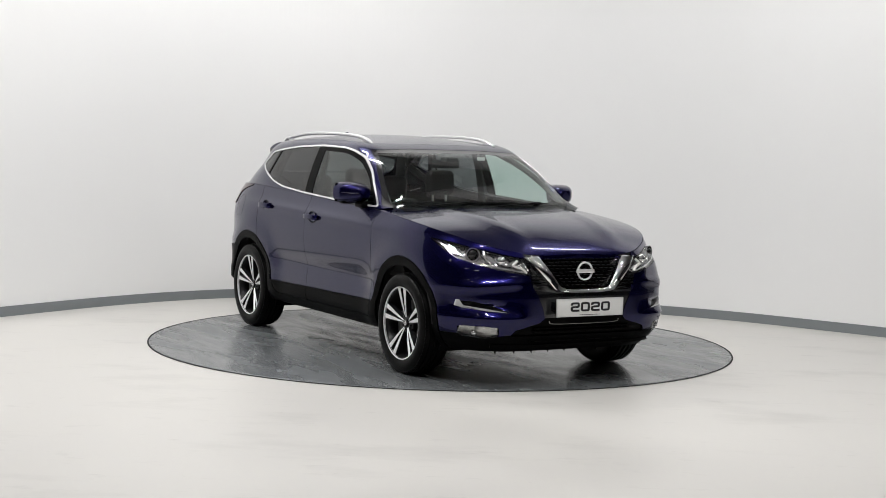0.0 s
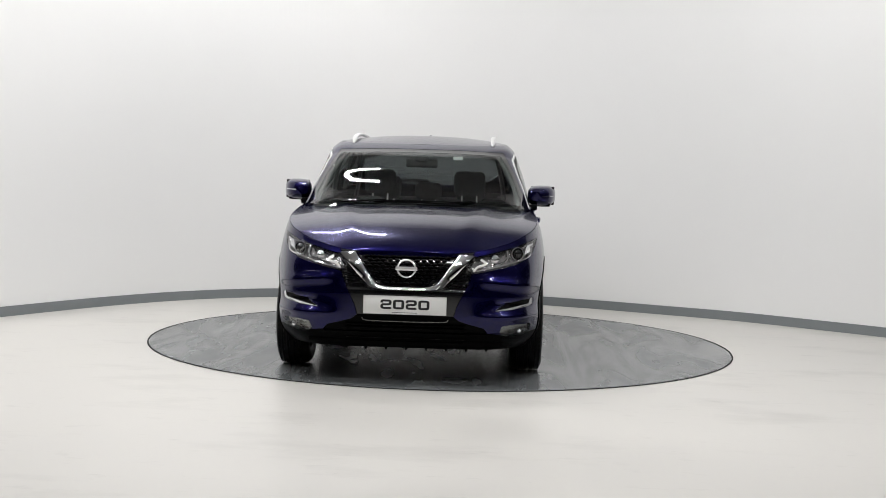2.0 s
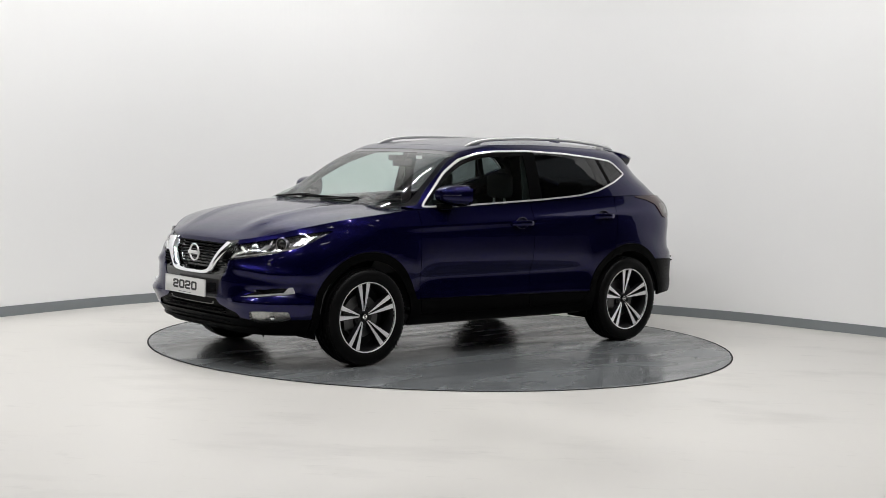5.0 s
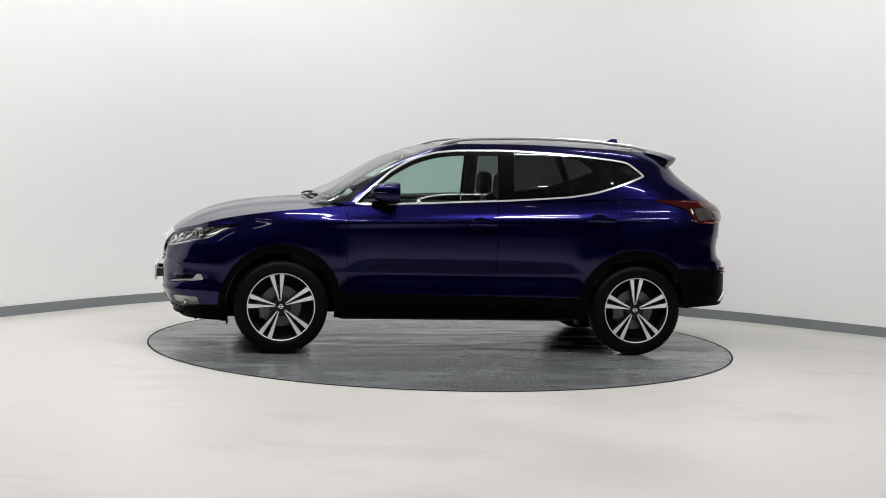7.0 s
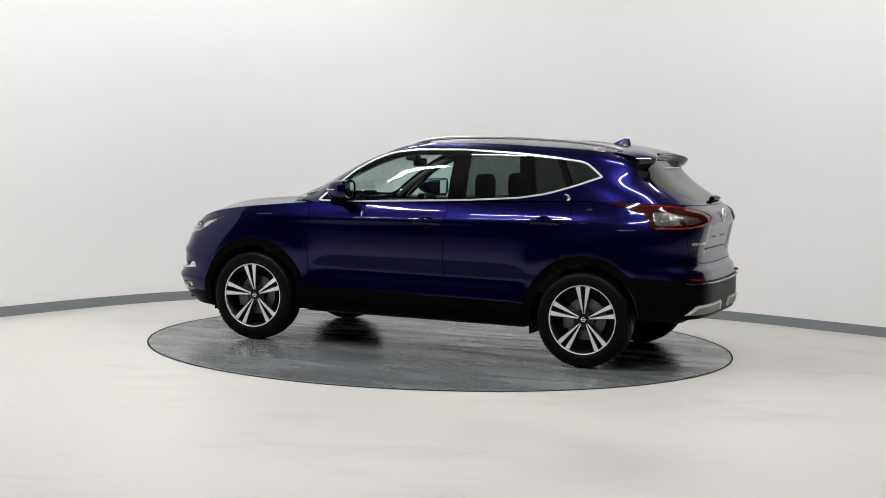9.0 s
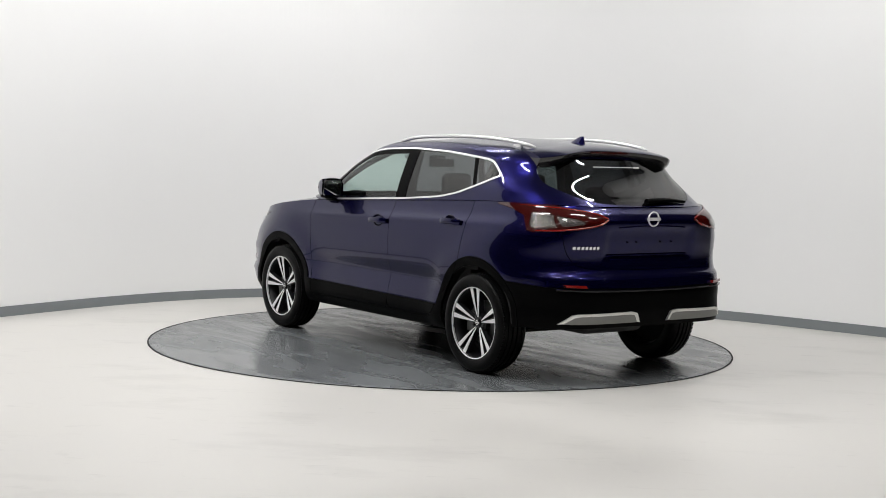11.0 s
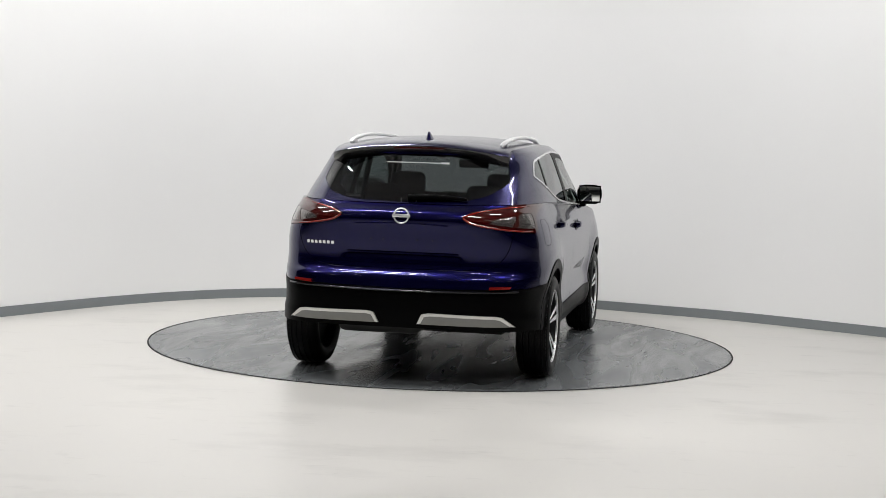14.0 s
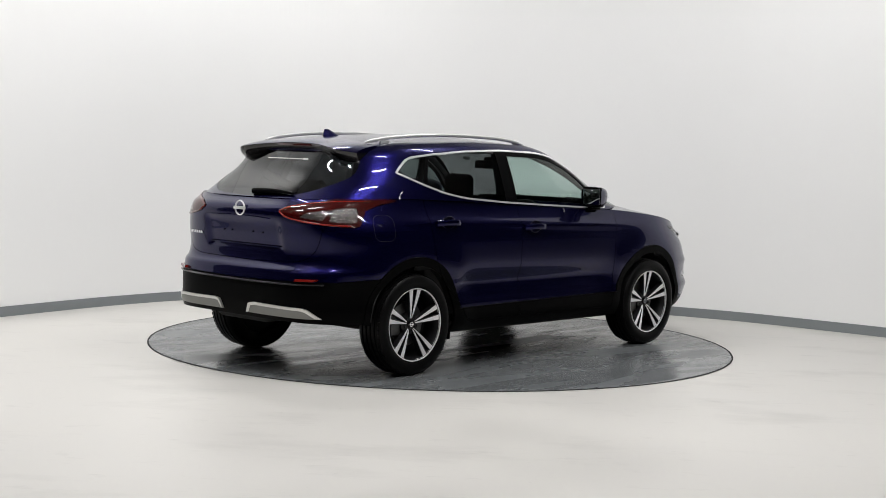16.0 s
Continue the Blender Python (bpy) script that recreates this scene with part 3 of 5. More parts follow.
    carve(low, lt, (0,), lambda c: c.x > 1.6, lambda V: poly_distance(front(V), LO), 25)
    FOG = [(0.60, 0.325), (0.66, 0.305), (0.76, 0.318), (0.795, 0.33), (0.80, 0.385), (0.70, 0.388), (0.615, 0.38)]
    carve(low, lt, (0, 25), lambda c: c.x > 1.6, lambda V: poly_distance(front(V), [(y, z + 0.012) for y, z in FOG]), 26)
    POC = rounded([(0.56, 0.492), (0.68, 0.498), (0.79, 0.512), (0.80, 0.553), (0.75, 0.556), (0.64, 0.528)], 0.012)
    carve(low, lt, (0,), lambda c: c.x > 1.6, lambda V: poly_distance(front(V), POC), 36)
    # rear bumper and tailgate
    carve(low, lt, (0,), lambda c: c.x < -1.5, lambda V: V[:, 2] - 0.625 - 0.02 * V[:, 1] - 0.05 * np.maximum(0, V[:, 0] + 1.95), 27)
    TG = rounded([(-0.4, 0.745), (0.0, 0.745), (0.48, 0.752), (0.60, 0.775), (0.675, 0.86), (0.705, 1.0), (0.725, 1.2), (0.725, 1.3), (-0.4, 1.3)], 0.07)
    carve(low, lt, (0,), lambda c: c.x < -1.7, lambda V: poly_distance(front(V), TG), 28)
    # doors
    FD = rounded([(0.862, 1.3), (0.862, 1.05), (0.850, 0.43), (0.84, 0.33), (-0.23, 0.33), (-0.25, 0.55), (-0.262, 1.3)], 0.03)
    RD = rounded([(-0.262, 1.35), (-0.25, 0.55), (-0.23, 0.33), (-0.80, 0.33), (-0.92, 0.50), (-1.07, 0.63), (-1.145, 0.75), (-1.20, 1.10), (-1.21, 1.35)], 0.06)
    sd = lambda c: c.y > 0.6
    carve(low, lt, (0,), sd, lambda V: poly_distance(side(V), FD), 29)
    carve(low, lt, (0,), sd, lambda V: poly_distance(side(V), RD), 30)
    carve(low, lt, (21,), sd, lambda V: poly_distance(side(V), FD), 31)
    carve(low, lt, (21,), sd, lambda V: poly_distance(side(V), RD), 32)
    # --- parts ---
    P = car
    carve(low, lt, (0,), always, lambda V: V[:, 0] + 0.2, 40)
    piece(low, lt, 0, "front_body", PAINT, P, "blue front wings and bumper", central=True)
    piece(low, lt, 40, "rear_body", PAINT, P, "blue rear wings and bumper", central=True)
    piece(low, lt, 21, "wheel_arch_trim", CLAD, P, "black textured plastic cladding", push=0.006)
    fd = piece(low, lt, 29, "front_door", PAINT, P, both=False)
    rd = piece(low, lt, 30, "rear_door", PAINT, P, both=False)
    doors.extend([fd, mirrored(fd), rd, mirrored(rd)])
    c1 = piece(low, lt, 31, "sill_trim", CLAD, fd, "black plastic sill trim", push=0.006, both=False)
    c2 = piece(low, lt, 32, "sill_trim", CLAD, rd, "black plastic sill trim", push=0.006, both=False)
    for c, d in ((c1, doors[1]), (c2, doors[3])):
        m = mirrored(c)
        m.parent = d
    grilles.append(piece(low, lt, 24, "grille", GLOSSBLACK, P, "gloss black grille surround", central=True, gap=0.001, push=-0.004))
    piece(low, lt, 36, "bumper_pocket", CLAD, P, "black recess in the bumper corner", gap=0.0)
    piece(low, lt, 35, "lower_grille", CLAD, P, "black lower air intake", central=True, gap=0.001, push=-0.012)
    piece(low, lt, 25, "front_lip", CLAD, P, "black lower front bumper", central=True)
    piece(low, lt, 27, "rear_bumper", CLAD, P, "black lower rear bumper", central=True, push=0.004)
    piece(low, lt, 28, "tailgate", PAINT, P, "blue tailgate", central=True)
    hl = piece(low, lt, 22, "headlight", LENS, P, "clear headlight with chrome inside", gap=0.001, lip=0.03, both=False)
    hl2 = mirrored(hl)
    hs = piece(low, lt, 22, "lamp_housing", LAMPGREY, hl, "silver and black lamp housing", gap=0.004, lip=0.0, both=False, push=-0.035)
    mirrored(hs).parent = hl2
    lamps.extend([hl, hl2])
    TC = rounded([(0.54, 1.050), (0.61, 1.080), (0.80, 1.108), (0.95, 1.112), (0.965, 1.03), (0.92, 1.016), (0.72, 1.024)], 0.02)
    carve(low, lt, (23,), rr, lambda V: poly_distance(rear_wrap(V), TC), 33)
    carve(low, lt, (33,), rr, lambda V: np.abs(rear_wrap(V)[:, 0] - 0.715 - (V[:, 2] - 1.06) * 0.3) - 0.014, 34)
    tl = piece(low, lt, (23, 34), "tail_light", REDLENS, P, "wraparound red tail light", gap=0.001, lip=0.03, push=0.006, both=False)
    tl2 = mirrored(tl)
    tc = piece(low, lt, 33, "clear_lens", CLEARLAMP, tl, "clear silver reversing lens", gap=0.0, lip=0.02, push=0.004, both=False)
    mirrored(tc).parent = tl2
    tails.extend([tl, tl2])
    fg = piece(low, lt, 26, "fog_light", LENS, P, "clear fog light", gap=0.001, both=False)
    fogs.extend([fg, mirrored(fg)])
    piece(up, ut, 0, "upper_body", PAINT, P, central=True, gap=0.001)
    for nm, rg, mt, lb in (("window_trim", 2, TRIM, "bright chrome window surround"), ("door_pillar", 4, CLAD, "black door pillar"), ("door_pillar", 5, CLAD, "black door pillar"),
                           ("window_frame", 6, CLAD, "black inner frame of the door glass"), ("front_window", 10, FRONTGLASS, "green tinted front side glass"), ("rear_window", 7, PRIVACY, "dark privacy glass"), ("quarter_window", 3, PRIVACY, "dark privacy glass")):
        g = rg in (10, 7, 3)
        ob = piece(up, ut, rg, nm, mt, P, lb, gap=0.0005, lip=0.006 if not g else 0.0, push=0.004 if rg == 2 else (-0.003 if g else 0.0))
    piece(up, ut, 1, "windscreen", WINDSHIELD, P, "clear laminated windscreen", central=True, gap=0.0005, lip=0, push=-0.002)
    piece(up, ut, 9, "windscreen_seal", GLOSSBLACK, P, "black ceramic border of the windscreen", central=True, gap=0.0005, lip=0, push=-0.001)
    piece(up, ut, 8, "back_window", BACKGLASS, P, "dark privacy back glass", central=True, gap=0.0005, lip=0, push=-0.002)
    # --- bonnet and roof: from one edge across to the other ---
    for nm, rows, keep in (("bonnet", lrows[-1], lambda p: p.x > 0.86), ("roof", urows[-1], lambda p: True)):
        bm = bmesh.new()
        edge = [p for p in [v.co.copy() for v in rows] if keep(p)]
        grid = []
        N = 28
        for p in edge:
            row = []
            for j in range(N + 1):
                u = -1 + 2 * j / N
                y = max(0.0, p.y - (0.003 if nm == "bonnet" else 0.0)) * u
                if nm == "bonnet":
                    zc = max(p.z, hood_z(p.x))
                    # crown with a pressed ridge on either side
                    z = p.z + (zc - p.z) * (1 - abs(u) ** 2.6) + 0.015 * bell(abs(y) - 0.42 - 0.16 * (1.6 - p.x), 0.055) * step(2.10, 1.85, p.x) * (1 - abs(u) ** 6)
                else:
                    z = p.z + 0.052 * (1 - abs(u) ** 2.4) * step(-1.9, -1.2, p.x) * step(0.18, -0.55, p.x) ** 0.7
                    z += 0.02 * (1 - abs(u) ** 2) * step(-1.2, -1.6, p.x)
                row.append(bm.verts.new((p.x - (0.003 if nm == "bonnet" else 0.0), y, z)))
            grid.append(row)
        for a, b in zip(grid, grid[1:]):
            for j in range(N):
                try:
                    bm.faces.new((a[j], a[j + 1], b[j + 1], b[j]))
                except ValueError:
                    pass
        bmesh.ops.remove_doubles(bm, verts=bm.verts[:], dist=0.0002)
        bmesh.ops.recalc_face_normals(bm, faces=bm.faces[:])
        if sum(f.normal.z * f.calc_area() for f in bm.faces) < 0:
            bmesh.ops.reverse_faces(bm, faces=bm.faces[:])
        if nm == "bonnet":
            e = [e for e in bm.edges if len(e.link_faces) == 1]
            r = bmesh.ops.extrude_edge_only(bm, edges=e)
            for g in r["geom"]:
                if isinstance(g, bmesh.types.BMVert):
                    g.co.z -= 0.025
        part(nm, bm, PAINT, P, "sculpted blue bonnet" if nm == "bonnet" else "blue roof panel")
    low.free()
    up.free()
    # added inner liner that blocks light and so darkens the joints, and the floor pan
    bm = bmesh.new()
    rows = []
    for j in range(9):
        row = []
        for i in range(0, KN + 1, 7):
            k = i / KN
            x, y, z = sculpt(*lower_point(k, j / 8))
            s = max(0.0, y - 0.055)
            row.append(bm.verts.new((x * 0.965, s, 0.215 + (z - 0.2) * 0.93)))
        rows.append(row)
    for a, b in zip(rows, rows[1:]):
        for i in range(len(a) - 1):
            f = (a[i], b[i], b[i + 1], a[i + 1])
            c = sum((v.co for v in f), Vector()) / 4
            if min(math.hypot(c.x - AXLE, c.z - 0.34), math.hypot(c.x + AXLE, c.z - 0.34)) < 0.42 and c.y > 0.5:
                continue
            bm.faces.new(f)
    for a, b in zip(rows[0], rows[0][1:]):
        c0, c1 = bm.verts.new((a.co.x, 0, a.co.z)), bm.verts.new((b.co.x, 0, b.co.z))
        cx = (a.co.x + b.co.x) / 2
        if abs(abs(cx) - AXLE) < 0.42:
            a2, b2 = bm.verts.new((a.co.x, 0.56, a.co.z)), bm.verts.new((b.co.x, 0.56, b.co.z))
            bm.faces.new((c0, c1, b2, a2))
        else:
            bm.faces.new((c0, c1, b, a))
    bmesh.ops.mirror(bm, geom=bm.verts[:] + bm.edges[:] + bm.faces[:], axis="Y", merge_dist=0.0004)
    part("underbody", bm, DARK, P, "dark underbody with an added liner that blocks light in the joints")


car_skin()


def wheels():
    tread = [(0.232, -0.095), (0.262, -0.108), (0.30, -0.110), (0.322, -0.100), (0.333, -0.085), (0.338, -0.06), (0.340, -0.058), (0.331, -0.056), (0.331, -0.047), (0.340, -0.045),
             (0.341, -0.02), (0.332, -0.018), (0.332, -0.008), (0.341, -0.006), (0.341, 0.018), (0.332, 0.020), (0.332, 0.030), (0.340, 0.032), (0.339, 0.055), (0.331, 0.057), (0.331, 0.066), (0.337, 0.068),
             (0.333, 0.085), (0.322, 0.100), (0.316, 0.103), (0.30, 0.110), (0.285, 0.111), (0.262, 0.108), (0.245, 0.101), (0.235, 0.092)]
    tyre = bmesh.new()
    lathe(tyre, tread, 96)
    # shoulder blocks
    for i in range(72):
        a = 2 * math.pi * i / 72
        b = bmesh.new()
        box(b, -0.010, 0.010, 0.072, 0.0935, 0.320, 0.3345)
        bmesh.ops.rotate(b, verts=b.verts[:], cent=(0, 0, 0), matrix=Matrix.Rotation(a, 3, "Y"))
        me = bpy.data.meshes.new("t")
        b.to_mesh(me)
        tyre.from_mesh(me)
        b.free()
        bpy.data.meshes.remove(me)
    barrel = bmesh.new()
    lathe(barrel, [(0.236, 0.096), (0.246, 0.098), (0.248, 0.092), (0.240, 0.085), (0.232, 0.075), (0.222, 0.03), (0.215, -0.06), (0.236, -0.095)], 96)
    lip = bmesh.new()
    lathe(lip, [(0.236, 0.088), (0.2375, 0.0985), (0.244, 0.101), (0.2475, 0.098), (0.2475, 0.09)], 96)

    def blade(bm, a, silver):
        """One slanting blade of a twin spoke, with its dark side walls."""
        s = a
        r0, r1 = 0.040, 0.236
        # offset across the spoke at hub and rim, and half widths
        o0, o1, w0, w1 = 0.0055, 0.0375, 0.0072, 0.0210
        ring = []
        for k in range(7):
            t = k / 6
            r = r0 + (r1 - r0) * t
            o = s * (o0 + (o1 - o0) * t)
            w = w0 + (w1 - w0) * t
            y = 0.058 + 0.034 * t ** 0.8
            ring.append((r, o, w, y))
        rows = []
        for r, o, w, y in ring:
            if silver:
                q = [(o - w + 0.003, y - 0.004), (o - w + 0.005, y + 0.001), (o + w - 0.005, y + 0.001), (o + w - 0.003, y - 0.004)]
            else:
                q = [(o - w - 0.002, y - 0.04), (o - w, y - 0.002), (o + w, y - 0.002), (o + w + 0.002, y - 0.04)]
            rows.append([bm.verts.new((c, h, r)) for c, h in q])
        for p, q in zip(rows, rows[1:]):
            for j in range(3):
                bm.faces.new((p[j], p[j + 1], q[j + 1], q[j]))
        bm.faces.new(rows[0])
        bm.faces.new(rows[-1])

    def spokes(silver):
        bm = bmesh.new()
        for i in range(5):
            n0 = len(bm.verts)
            bm.verts.ensure_lookup_table()
            blade(bm, 1, silver)
            blade(bm, -1, silver)
            bm.verts.ensure_lookup_table()
            bmesh.ops.rotate(bm, verts=bm.verts[n0:], cent=(0, 0, 0), matrix=Matrix.Rotation(2 * math.pi * i / 5, 3, "Y"))
        bmesh.ops.recalc_face_normals(bm, faces=bm.faces[:])
        return bm

    hub = bmesh.new()
    lathe(hub, [(0.0, 0.052), (0.03, 0.052), (0.055, 0.050), (0.075, 0.043), (0.08, 0.0), (0.0, 0.0)], 48)
    for i in range(5):
        b = bmesh.ops.create_cone(hub, cap_ends=True, segments=6, radius1=0.009, radius2=0.008, depth=0.012)
        bmesh.ops.rotate(hub, verts=b["verts"], cent=(0, 0, 0), matrix=Matrix.Rotation(math.pi / 2, 3, "X"))
        a = 2 * math.pi * (i + 0.5) / 5
        bmesh.ops.translate(hub, verts=b["verts"], vec=(0.052 * math.sin(a), 0.054, 0.052 * math.cos(a)))
    cap = bmesh.new()
    lathe(cap, [(0.0, 0.064), (0.02, 0.0635), (0.026, 0.061), (0.028, 0.05)], 32)
    mark = bmesh.new()
    lathe(mark, [(0.012, 0.064), (0.0125, 0.066), (0.0165, 0.066), (0.017, 0.063)], 32)
    box(mark, -0.019, 0.019, 0.0635, 0.0662, -0.003, 0.003)
    brake = bmesh.new()
    lathe(brake, [(0.07, 0.0), (0.07, 0.012), (0.15, 0.012), (0.15, -0.01)], 64)
    caliper = bmesh.new()
    box(caliper, 0.075, 0.16, -0.01, 0.035, -0.07, 0.07, 0.01)
    backing = bmesh.new()
    lathe(backing, [(0.0, -0.03), (0.22, -0.03), (0.222, -0.04), (0.0, -0.045)], 48)

    base = new("wheel")
    base.parent = car
    tagged(base, "five twin-spoke alloy wheel, machined silver over black")
    part("tyre", tyre, RUBBER, base, "black road tyre")
    part("rim", barrel, RIMDARK, base, "dark painted rim")
    part("rim_lip", lip, ALLOY, base, "bright machined rim lip")
    part("spoke_back", spokes(False), RIMDARK, base, "gloss black spoke sides")
    part("spoke_face", spokes(True), ALLOY, base, "machined silver spoke faces", smooth=False)
    part("hub", hub, RIMDARK, base)
    part("centre_cap", cap, GLOSSBLACK, base, "black centre cap")
    part("cap_emblem", mark, CHROME, base)
    part("brake_disc", brake, STEEL, base, "steel brake disc")
    part("caliper", caliper, STEEL, base)
    part("backing", backing, DARK, base)
    # tracks: outer face near the body side
    base.matrix_basis = pose(AXLE, 0.787, WHEEL_Z, 0, 8, 0)
    for x, y, rz, ry in ((-AXLE, 0.787, 0, 1), (AXLE, -0.787, 180, 3), (-AXLE, -0.787, 180, 0)):
        copy_thing(base, pose(x, y, WHEEL_Z, 0, ry, rz))
    # wheel wells
    for ax in (AXLE, -AXLE):
        bm = bmesh.new()
        rows = []
        for i in range(25):
            a = math.pi * (0.03 + 0.94 * i / 24)
            rows.append([bm.verts.new((ax + r * math.cos(a), y, 0.345 + r * math.sin(a))) for r, y in ((0.395, 0.875), (0.41, 0.84), (0.41, 0.55))])
        for p, q in zip(rows, rows[1:]):
            for j in range(2):
                bm.faces.new((p[j], p[j + 1], q[j + 1], q[j]))
        inner = [r[2] for r in rows]
        bm.faces.new(inner)
        ob = part("wheel_well", bm, DARK, car, "black wheel-well liner")
        mirrored(ob)


wheels()


# ---- fittings of the car ----
def front_x(y, z):
    xf, w, n = lerp(z, *ZF), lerp(z, *ZW), lerp(z, *NF)
    x = 0.95 + (xf - 0.95) * max(0.0, 1 - min(1, abs(y) / w) ** n) ** (1 / n)
    return x - nose_chamfer(y, z) * step(1.6, 1.8, x)


def rear_x(y, z):
    xr, w, n = lerp(z, *ZR), lerp(z, *ZW), lerp(z, *NR)
    return -0.95 + (xr + 0.95) * max(0.0, 1 - min(1, abs(y) / w) ** n) ** (1 / n)


def side_y(x, z):
    w = lerp(z, *ZW)
    if x > 0.95:
        xf, n = lerp(z, *ZF), lerp(z, *NF)
        y = w * max(0.0, 1 - ((x - 0.95) / (xf - 0.95)) ** n) ** (1 / n)
    elif x < -0.95:
        xr, n = lerp(z, *ZR), lerp(z, *NR)
        y = w * max(0.0, 1 - ((x + 0.95) / (xr + 0.95)) ** n) ** (1 / n)
    else:
        y = w
    return sculpt(x, y, z)[1]


def strip(path2, fn, off, w, h, n=10, power=3.0, taper=None, steps=30, up=Vector((0, 0, 1))):
    """A bar that follows the body along points (y, z) or (x, z)."""
    pts = curve([(a, b, 0) for a, b in path2], steps)
    bm = bmesh.new()
    return sweep(bm, [fn(p.x, p.y, off) for p in pts], w, h, n, True, up, taper, power)


fx = lambda y, z, o: Vector((front_x(y, z) + o, y, z))
rx = lambda y, z, o: Vector((rear_x(y, z) - o, y, z))


def plate_bar(bm, quad, fn, off, thick):
    """A slab with a quad outline of (y, z) laid on the body."""
    f = [bm.verts.new(fn(y, z, off)) for y, z in quad]
    b = [bm.verts.new(fn(y, z, off - thick)) for y, z in quad]
    n = len(quad)
    bm.faces.new(f)
    bm.faces.new(b[::-1])
    for i in range(n):
        bm.faces.new((f[i], b[i], b[(i + 1) % n], f[(i + 1) % n]))
    bmesh.ops.recalc_face_normals(bm, faces=bm.faces[:])
    return bm


def emblem(parent, centre, facing, r):
    """A ring with a bar across it, plain."""
    bm = bmesh.new()
    lathe(bm, [(r * 0.80, 0.0), (r * 0.82, 0.007), (r * 0.9, 0.011), (r * 0.98, 0.007), (r, 0.0)], 48)
    box(bm, -r * 1.12, r * 1.12, 0.0, 0.013, -r * 0.2, r * 0.2, 0.004)
    ob = part("emblem", bm, TRIM, parent, "chrome ring emblem with a crossbar")
    ob.matrix_basis = Matrix.Translation(centre) @ pose(0, 0, 0, 0, 0, -90 if facing > 0 else 90)
    return ob


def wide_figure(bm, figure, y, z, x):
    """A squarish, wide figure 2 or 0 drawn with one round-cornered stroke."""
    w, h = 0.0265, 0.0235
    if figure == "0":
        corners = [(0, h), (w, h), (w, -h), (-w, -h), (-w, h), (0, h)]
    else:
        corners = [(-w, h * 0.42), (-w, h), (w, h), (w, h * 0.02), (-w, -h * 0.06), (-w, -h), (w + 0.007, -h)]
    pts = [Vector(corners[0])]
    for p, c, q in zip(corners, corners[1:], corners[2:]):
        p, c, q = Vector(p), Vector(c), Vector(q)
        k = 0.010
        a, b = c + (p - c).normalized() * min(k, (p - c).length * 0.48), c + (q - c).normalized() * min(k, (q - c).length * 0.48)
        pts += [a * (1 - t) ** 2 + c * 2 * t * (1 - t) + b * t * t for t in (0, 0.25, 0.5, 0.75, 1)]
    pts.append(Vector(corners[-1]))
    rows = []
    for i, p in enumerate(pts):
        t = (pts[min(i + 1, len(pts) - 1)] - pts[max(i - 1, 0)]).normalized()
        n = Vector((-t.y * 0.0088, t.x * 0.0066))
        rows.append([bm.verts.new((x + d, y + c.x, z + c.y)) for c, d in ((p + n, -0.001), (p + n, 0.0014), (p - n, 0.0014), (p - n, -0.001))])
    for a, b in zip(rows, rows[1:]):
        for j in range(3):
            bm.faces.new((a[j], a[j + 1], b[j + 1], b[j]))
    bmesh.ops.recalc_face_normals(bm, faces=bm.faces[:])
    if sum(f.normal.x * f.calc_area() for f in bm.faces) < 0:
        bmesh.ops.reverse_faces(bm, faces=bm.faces[:])


